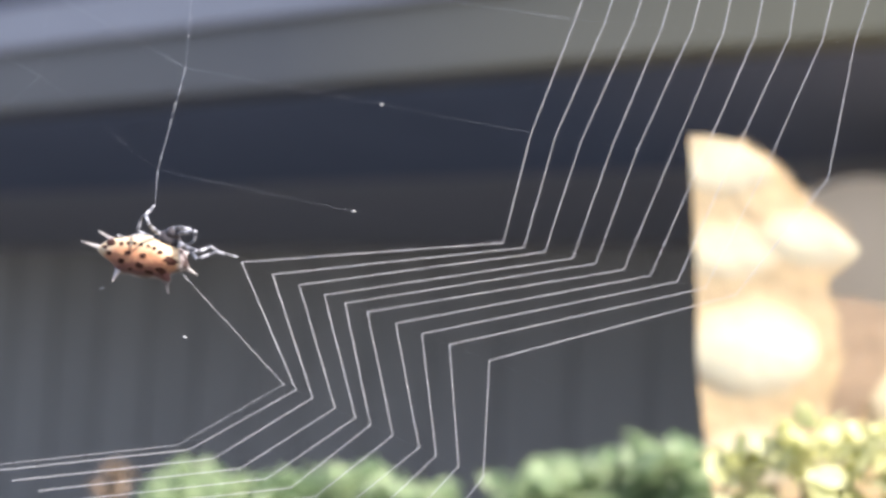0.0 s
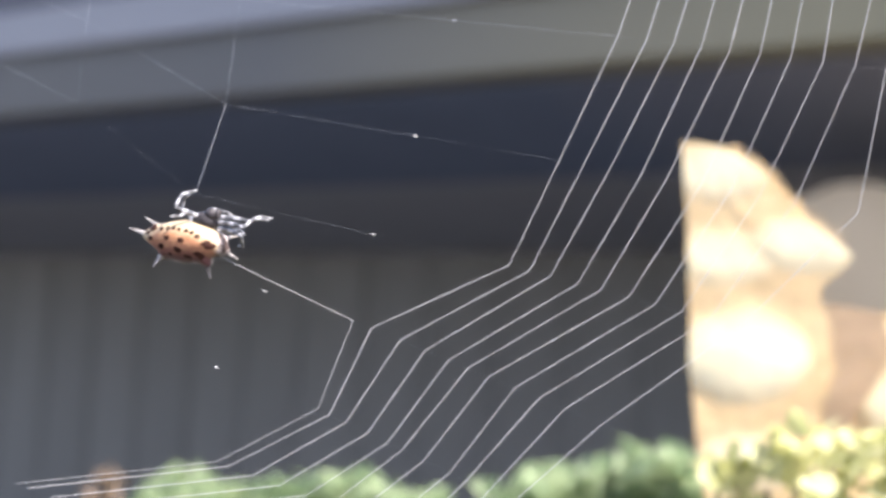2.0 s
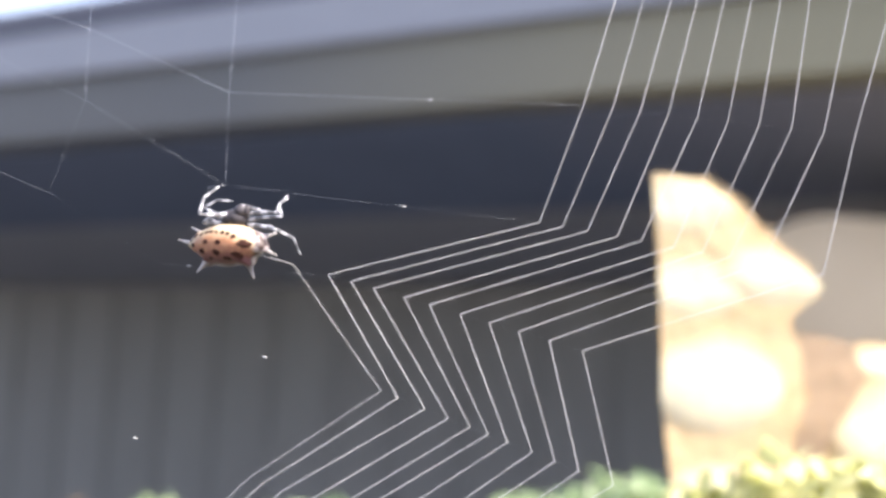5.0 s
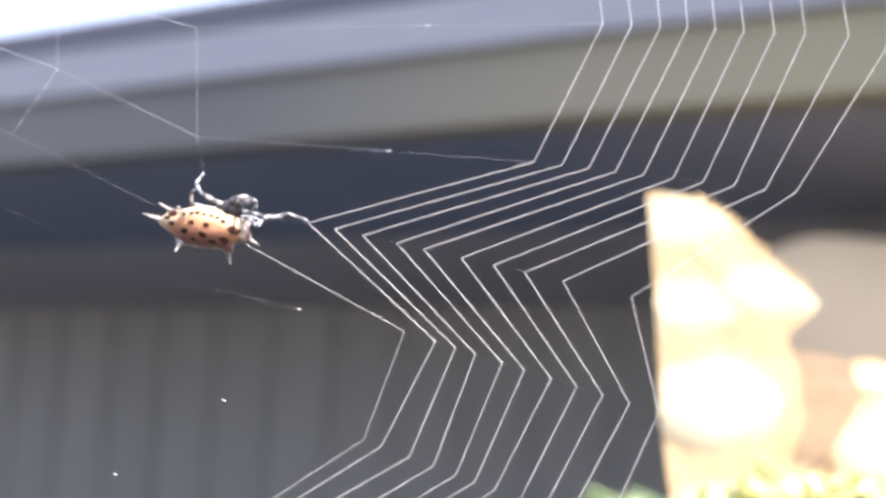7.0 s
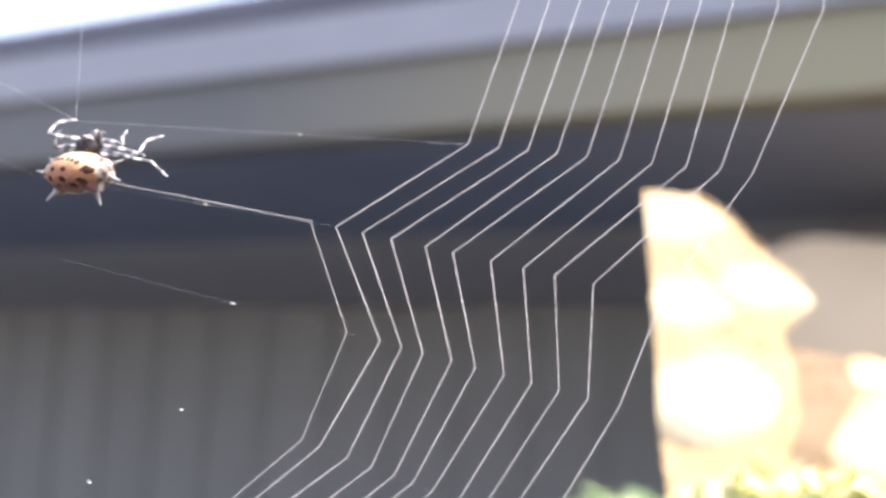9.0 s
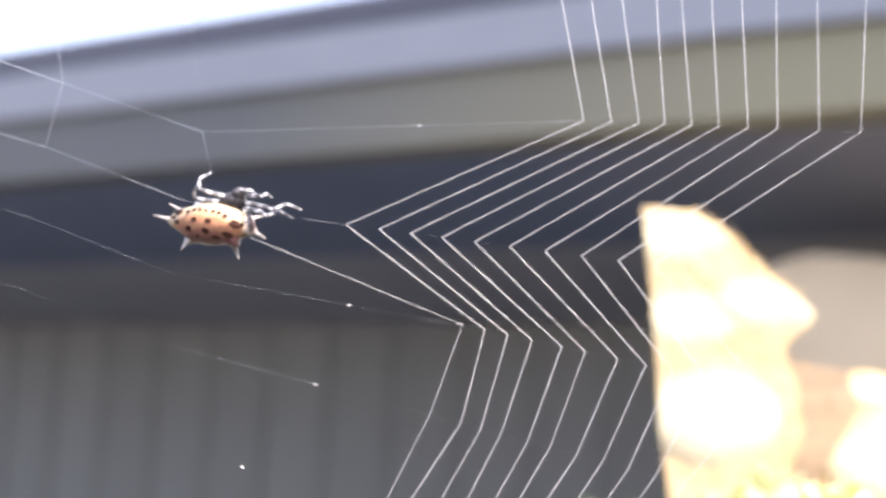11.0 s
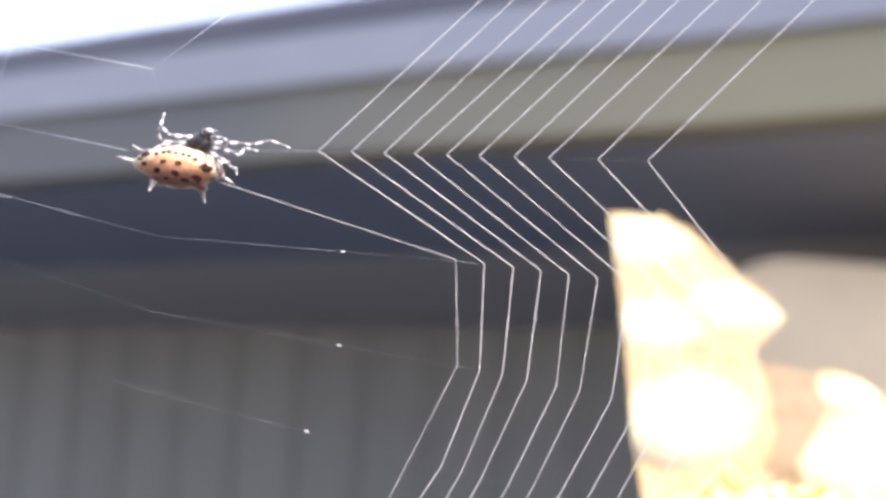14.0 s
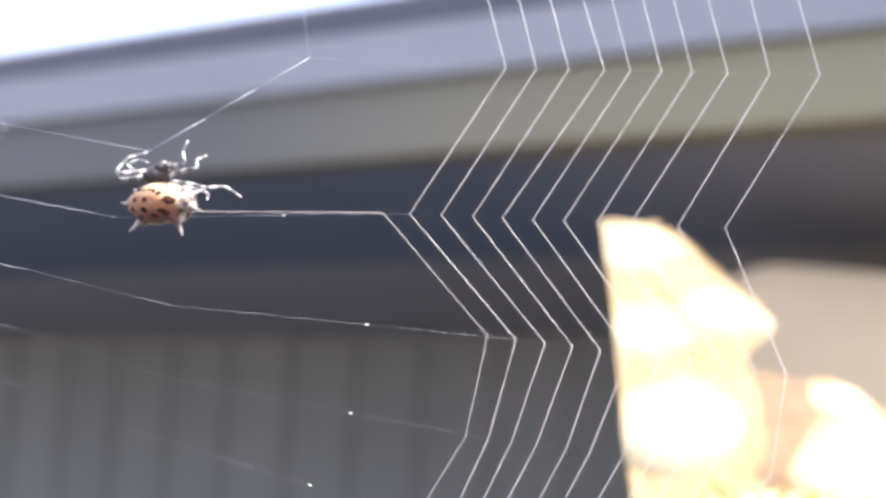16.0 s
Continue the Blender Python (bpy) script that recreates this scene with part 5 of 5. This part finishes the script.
LEG_H_1 = [(0, 3.9, -0.1, 4.7, -0.7), (0.5, 4.2, 1.3, 5.2, 0.4), (1, 3.6, 1.9, 5.2, 1), (1.5, 3.9, 2.2, 4.8, 1.6), (2, 4.8, 1.3, 6.1, 1.1), (2.5, 4.7, 0.7, 6, 0.1), (3, 3.6, 1.3, 5, 0.4), (3.5, 4, 0.8, 4.9, 0.1), (4, 4.7, 1.5, 5.7, 0.7), (4.2, 4.3, 2.1, 5.5, 1.7), (4.6, 3.6, 1.9, 5.2, 1), (5.1, 3.9, 2.2, 4.8, 1.6), (5.6, 4.8, 1.3, 6.1, 1.1), (6, 4.7, 0.7, 6, 0.1), (6.5, 5.1, 1.2, 6.1, 0.4), (7, 4.6, 1.2, 5.7, 0.4), (7.5, 4, 2.3, 5.2, 1.8), (8, 4.8, 1.5, 5.2, 0.5)]
LEG_H_2 = [(8.5, 5.3, 1.7, 8.1, 0.3), (9, 5.1, 2.1, 7, 2.2), (9.5, 6.9, 0.5, 6, -0.8), (9.7, 7.2, 0.1, 8.3, -0.4), (10.2, 3.6, 1.3, 5, 0.4), (10.7, 4.6, 1.2, 5.7, 0.4), (11.3, 4, 2.3, 5.2, 1.8), (11.8, 4.8, 1.5, 5.2, 0.5), (12, 3, 2.1, 4.8, 1.9), (12.5, 5.2, 1.4, 6.7, 0.9), (13, 4.3, 2.4, 6.1, 1.8), (13.5, 5.5, 1.7, 8.1, 1.3), (14, 5.5, 0.4, 6.1, -0.4), (14.5, 5.8, 0.5, 7.6, 0.2), (15, 4.8, 1.8, 5.1, 0.8), (15.5, 3, 3, 5.1, 1.9), (16, 5.9, 1.5, 4.8, 0.7)]
HEAD_ROWS = HEAD_1 + HEAD_2
LEG_ROWS = {"A": LEG_A_1 + LEG_A_2, "B": LEG_B_1 + LEG_B_2, "C": LEG_C_1 + LEG_C_2, "D": LEG_D_1 + LEG_D_2,
            "E": LEG_E_1 + LEG_E_2, "F": LEG_F_1 + LEG_F_2, "G": LEG_G_1 + LEG_G_2, "H": LEG_H_1 + LEG_H_2}

RADIALS = {"Z": RADIAL_Z, "A": RADIAL_A, "B": RADIAL_B, "C": RADIAL_C, "D": RADIAL_D, "E": RADIAL_E, "F": RADIAL_F, "G": RADIAL_G,
           "H": RADIAL_H, "I": RADIAL_I}
KINKS = {"B": KINK_B, "C": KINK_C, "D": KINK_D, "E": KINK_E, "F": KINK_F, "G": KINK_G, "H": KINK_H, "I": KINK_I}
# how far along each radial thread its ten crossings lie
STEPS = {"Z": (0, .10, .21, .32, .42, .52, .64, .75, .87, 1), "A": (0, .10, .21, .32, .42, .52, .64, .75, .87, 1),
         "B": (0, .09, .21, .32, .40, .52, .66, .75, .87, 1), "C": (0, .126, .234, .336, .42, .51, .624, .73, .84, 1),
         "D": (0, .09, .18, .30, .40, .52, .635, .75, .87, 1), "E": (0, .082, .17, .276, .36, .476, .576, .672, .79, 1),
         "F": (0, .108, .21, .313, .42, .533, .648, .767, .886, 1), "G": (0, .10, .2, .293, .39, .488, .594, .70, .85, 1),
         "H": (0, .097, .2, .314, .396, .495, .593, .706, .84, 1), "I": (0, .1, .2, .3, .4, .5, .6, .71, .85, 1)}
NEWEST = {"Z": -.05, "A": -.05, "B": -.065, "C": -.08, "D": -.14, "E": -.08, "F": -.105, "G": -.085}
# when the spider fastens its newest thread to each radial thread
FASTENED = {"Z": -3.0, "A": -2.0, "B": -1.0, "C": 1.1, "D": 4.6, "E": 8.2, "F": 11.9, "G": 15.2, "H": 99.0}
# how steeply each radial thread climbs from its kink towards the hub, as the web swings
INNER_SLOPE = {"B": [(0, .7), (16, .7)], "C": [(0, .9), (3, .97), (4.2, .95), (8, .75), (16, .6)],
               "D": [(0, .80), (1.5, .82), (3, .67), (4.2, .68), (7, .53), (8, .457), (9.5, .44), (16, .4)],
               "E": [(0, .56), (2, .6), (3.5, .68), (4.2, .65), (7, .5), (8, .43), (9.5, .44), (12.5, .35), (16, .33)],
               "F": [(0, .45), (3.5, .44), (7, .49), (9.5, .5), (12.5, .285), (16, .25)],
               "G": [(0, .36), (7, .28), (9.5, .33), (12.5, .385), (14, .21), (16, .19)],
               "H": [(0, .17), (16, .19)], "I": [(0, .05), (16, .05)]}
KEY_TIMES = [r[0] for r in RADIAL_C]
TIMES = sorted(set(KEY_TIMES) | {0.25 * i for i in range(65)})


def eased(rows):
    """The rows at all the finer times, on smooth curves through the given ones."""
    ts = np.array([r[0] for r in rows])
    vs = np.array([r[1:] for r in rows], float)
    slope = np.zeros_like(vs)
    for i in range(1, len(ts) - 1):
        a, c = (vs[i] - vs[i - 1]) / (ts[i] - ts[i - 1]), (vs[i + 1] - vs[i]) / (ts[i + 1] - ts[i])
        slope[i] = np.where(a * c > 0, 2 * a * c / np.where(np.abs(a + c) < 1e-9, 1e-9, a + c), 0)
    out = []
    for t in TIMES:
        i = int(min(max(np.searchsorted(ts, t, side="right") - 1, 0), len(ts) - 2))
        h = ts[i + 1] - ts[i]
        u = (t - ts[i]) / h
        v = ((2 * u ** 3 - 3 * u ** 2 + 1) * vs[i] + (u ** 3 - 2 * u ** 2 + u) * h * slope[i]
             + (3 * u ** 2 - 2 * u ** 3) * vs[i + 1] + (u ** 3 - u ** 2) * h * slope[i + 1])
        out.append((t, *(float(q) for q in v)))
    return out


RADIALS = {k: eased(r) for k, r in RADIALS.items()}
KINKS = {k: eased(r) for k, r in KINKS.items()}
SPIDER_ROWS, HEAD_ROWS = eased(SPIDER_ROWS), eased(HEAD_ROWS)
LEG_ROWS = {k: eased(r) for k, r in LEG_ROWS.items()}


def crossing(k, i, along):
    """Place of a crossing on radial thread k at the i-th time, in the web's space."""
    _, xa, za, xb, zb = RADIALS[k][i]
    return Vector((xa + (xb - xa) * along, 0, za + (zb - za) * along)) / 1000


def kink(k, i):
    _, x, z = KINKS[k][i]
    return Vector((x, 0, z)) / 1000


THREADS = {}


def thread_mesh(name, length, radius, mat):
    """A plain thread, or one strung with beads of glue where it is sticky."""
    key = (name, round(length, 5), radius)
    if key not in THREADS:
        if mat is SILK:
            n = max(2, int(length / 0.00017))
            pts = [(length * i / n, 0, 0) for i in range(n + 1)]
            radii = [radius * (1.25 if i % 2 else 0.5) for i in range(n + 1)]
        else:
            pts, radii = [(0, 0, 0), (length * 0.5, 0, 0), (length, 0, 0)], [radius] * 3
        THREADS[key] = mesh_of(name, tube(pts, radii, 6), mat, True)
    return THREADS[key]


def stand(p, q):
    """A place at p with its x axis towards q."""
    x = (q - p).normalized()
    y = Vector((0, 1, 0))
    y = (y - x * y.dot(x)).normalized()
    return Matrix.Translation(p) @ Matrix((x, y, x.cross(y))).transposed().to_4x4()


def silk(name, mat, radius, ends, stretch=None, label=""):
    """An elastic thread: rigid lengths that slide along one another as its two ends draw apart. ends: for each time."""
    spans = [(b - a).length for a, b in ends]
    low, high = max(0.0006, min(spans)), max(spans)
    if stretch:
        size = stretch
    else:
        size = max(0.98 * low, high / 6)
        size = max(0.0005, math.floor(size * 4000) / 4000)
    count = max(1, math.ceil(high / size + 0.02))
    rows = [[] for _ in range(count)]
    for (a, b), span, t in zip(ends, spans, TIMES):
        d = (b - a).normalized() if span > 1e-6 else Vector((-1, 0, 0.1)).normalized()
        for n in range(count):
            go = max(0.0, span - size) * (n / (count - 1) if count > 1 else 0)
            at = a + d * go
            rows[n].append((t, stand(at, at + d)))
    for n in range(count):
        ob = new(name, thread_mesh(name, size, radius, mat))
        ob.parent = web
        tagged(ob, label)
        walk(ob, rows[n])


def hold_web():
    """The guy thread that ties the web to the dry stalk."""
    return part("guy_thread", tube([(0.040, 0.0, -0.045), (0.052, 0.12, -0.055), (0.0713, 0.2475, -0.0592)], [0.00003] * 3, 6), DRY_SILK, web)


hold_web()


def motions():
    n = range(len(TIMES))
    order = "ZABCDEFGHI"
    # the body
    body = [pose(x / 1000, 0.162, 1.55 + z / 1000, 0, tilt, -1.05 * turn) for _, x, z, tilt, turn in SPIDER_ROWS]
    walk(spider, list(zip(TIMES, body)))
    # the front body shifts over the abdomen to fit the camera's view
    head_at = [Vector((x, -0.2, z)) / 1000 for _, x, z in HEAD_ROWS]
    walk(HEAD, [(TIMES[i], body[i].to_3x3().inverted().to_4x4() @ Matrix.Translation(head_at[i]) @ pose(0, 0, 0, 0, SPIDER_ROWS[i][3])) for i in n])

    def reach_to(p, x, z, length, deep):
        """A point at the given distance from p that lies before or behind x, z."""
        d = Vector((x - p.x, 0, z - p.z))
        flat = min(d.length, 0.995 * length)
        flat = max(flat, 0.28 * length)
        d = d.normalized() * flat if d.length > 1e-6 else Vector((flat, 0, 0))
        return p + d + Vector((0, deep * math.sqrt(length ** 2 - flat ** 2), 0))

    tips = {}
    for k, (up, low) in LEG_PARTS.items():
        sx, sz, a, b = (q / 1000 for q in LEGS[k])
        near = -1 if k in "ADEFG" else 1
        upper_rows, lower_rows, tips[k] = [], [], []
        for i in n:
            _, kx, kz, tx, tz = (q / 1000 for q in LEG_ROWS[k][i])
            shoulder = head_at[i] + Vector((sx, 0.0004 * (1 if near > 0 else -1), sz))
            at = body[i].translation - EYE
            knee, tip = shoulder, shoulder
            for _ in range(3):
                go = 1 + knee.y / at.y
                knee = reach_to(shoulder, (at.x + kx) * go - at.x, (at.z + kz) * go - at.z, a, near)
                go = 1 + tip.y / at.y
                tip = reach_to(knee, (at.x + tx) * go - at.x, (at.z + tz) * go - at.z, b, -near)
            inside = body[i].to_3x3().inverted().to_4x4()
            mu, ml = stand(shoulder, knee), stand(knee, tip)
            upper_rows.append((TIMES[i], inside @ mu))
            lower_rows.append((TIMES[i], mu.inverted() @ ml))
            tips[k].append(body[i].translation - WEB_AT + tip)
        walk(up, upper_rows)
        walk(low, lower_rows)
    # the lobed bract tilts a little about its far tip, so its edge fits the camera's view
    pivot = Vector((0.0885, 0.405, 0.0286))
    rows = []
    for t, a in ((0, 3.7), (3.5, 3.9), (7, 2.6), (9, 2.1), (12.5, 0.7), (14, 0), (16, 0)):
        rows.append((t, Matrix.Translation(pivot) @ pose(0, 0, 0, 0, a, 0) @ Matrix.Translation(-pivot)))
    walk(LOBED_BRACT, rows)
    # ten finished turns of the sticky spiral
    for k, m in zip(order, order[1:]):
        for j in range(10):
            silk("sticky_thread", SILK, 0.000043, [(crossing(k, i, STEPS[k][j]), crossing(m, i, STEPS[m][j])) for i in n])
    # the turn being laid: drawn out of the spider from radial thread to radial thread
    for k, m in zip(order, order[1:9]):
        ends, loop = [], []
        for i in n:
            body_at = body[i].translation - WEB_AT
            vent = body_at + body[i].to_3x3() @ Vector((0.0042, 0, -0.001))
            inside = body_at + Vector((0.0025, 0, -0.0005))
            held = FASTENED[m] - 0.45 < TIMES[i] < FASTENED[m]
            loop.append((vent, tips["G"][i]) if held else (inside, inside))
            if TIMES[i] < FASTENED[k]:
                ends.append((inside, inside))
            elif held:
                ends.append((crossing(k, i, NEWEST[k]), tips["G"][i]))
            elif TIMES[i] < FASTENED[m]:
                ends.append((crossing(k, i, NEWEST[k]), vent))
            else:
                ends.append((crossing(k, i, NEWEST[k]), crossing(m, i, NEWEST[m])))
        silk("new_thread", SILK, 0.000028, ends, 0.005, "freshly drawn silk thread")
        if FASTENED[m] > 0 and m != "H":
            silk("new_thread", SILK, 0.000022, loop, 0.002, "freshly drawn silk thread held out by a hind leg")
    # radial threads, with the kinks of the old inner spiral
    inner, hub = {}, {}
    lean = Matrix.Rotation(-radians(ROLL), 3, "Y")
    for k in KINKS:
        reach, fall = {"D": (0.0108, 0.66), "E": (0.0154, 0.8), "F": (0.0154, 0.75), "G": (0.0154, 1.0), "H": (0.0154, 1.0)}.get(k, (0.0154, 0.5))
        times, slopes = zip(*INNER_SLOPE[k])
        climb = [float(np.interp(TIMES[i], times, slopes)) for i in n]
        out = [reach + (float(np.interp(TIMES[i], (4.2, 6.5), (0.0022, 0))) if k == "D" else 0) for i in n]
        inner[k] = [kink(k, i) + lean @ Vector((-out[i], 0, out[i] * climb[i])) for i in n]
        hub[k] = [inner[k][i] + lean @ Vector((-0.016, 0, 0.016 * climb[i] * fall)) for i in n]
    for k in "BCDEFGH":
        start = [kink(k, i) for i in n]
        thick = {"B": 0.4, "C": 0.5, "D": 6.0, "E": 6.6, "F": 11, "G": 12, "H": 17}[k] * 1e-6
        if k == "H":
            start = [kink("I", i) for i in n]
            silk("radial_thread", DRY_SILK, 0.000034, [(kink("H", i), kink("I", i)) for i in n])
            silk("inner_thread", DRY_SILK, 0.000016, [(kink("I", i), kink("I", i) + Vector((-0.0014, 0, 0.0078))) for i in n])
        knot = []
        for i in n:
            c0, far = crossing(k, i, 0), (start[i] - crossing(k, i, 0)).length
            knot.append(c0 + (start[i] - c0) * (0.43 + 0.4 * min(1, max(0, (0.027 - far) / 0.003))))
        silk("radial_thread", DRY_SILK, thick * 0.9, [(start[i], knot[i]) for i in n])
        silk("radial_thread", DRY_SILK, thick * (0.75 if k in "EFG" else 0.45), [(knot[i], crossing(k, i, 0)) for i in n])
        silk("radial_thread", DRY_SILK, 0.000002, [(crossing(k, i, 0), crossing(k, i, 1)) for i in n])
        silk("radial_thread", DRY_SILK, 0.0000015, [(crossing(k, i, 1), crossing(k, i, 1.5)) for i in n])
        faint = {"B": 0.3, "C": 0.3, "D": 0.5, "E": 1.3, "F": 1.7, "G": 2.0, "H": 1.7}[k]
        silk("radial_thread", DRY_SILK, thick * faint, [(inner[k][i], kink(k, i)) for i in n])
        silk("radial_thread", DRY_SILK, thick * max(1.2, faint), [(hub[k][i], inner[k][i]) for i in n])
        if k == "H":
            continue
        # a tuft of silk where an old turn was cut away
        tuft = new("silk_tuft", mesh_of("silk_tuft", blob(0.00026, 0.00007, 0.00008, seg=8, rings=6), SILK, True))
        tuft.parent = web
        rows = []
        for i in n:
            at, d = knot[i], crossing(k, i, 0) - start[i]
            rows.append((TIMES[i], pose(at.x, at.y, at.z, 0, math.degrees(-math.atan2(d.z, d.x)), 0)))
        walk(tuft, rows)
    # what is left of the inner spiral: the spider gathers it in as it climbs past
    foot = [Vector((q.x, 0, q.z)) * WEB_AT.y / (WEB_AT.y + q.y) for q in tips["A"]]
    for k, m, held, gone in (("C", "D", -1.0, 1.7), ("D", "E", 1.7, 5.3), ("E", "F", 5.3, 8.8), ("F", "G", 8.8, 12.8), ("G", "H", 12.8, 99.0)):
        for which, radius in ((0, {"C": 30, "D": 30, "E": 10, "F": 14, "G": 5}[k] * 1e-6), (1, 0.000005 if k in "CD" else 0.000016)):
            ends = []
            for i in n:
                hold = body[i].translation - WEB_AT + Vector((0.002, 0, 0.001))
                if TIMES[i] >= gone:
                    ends.append((hold, hold))
                elif which:
                    ends.append((inner[m][i], inner[k][i]))
                else:
                    ends.append((kink(m, i), foot[i] if TIMES[i] >= held else kink(k, i)))
            silk("inner_thread", DRY_SILK, radius, ends, 0.002)


motions()
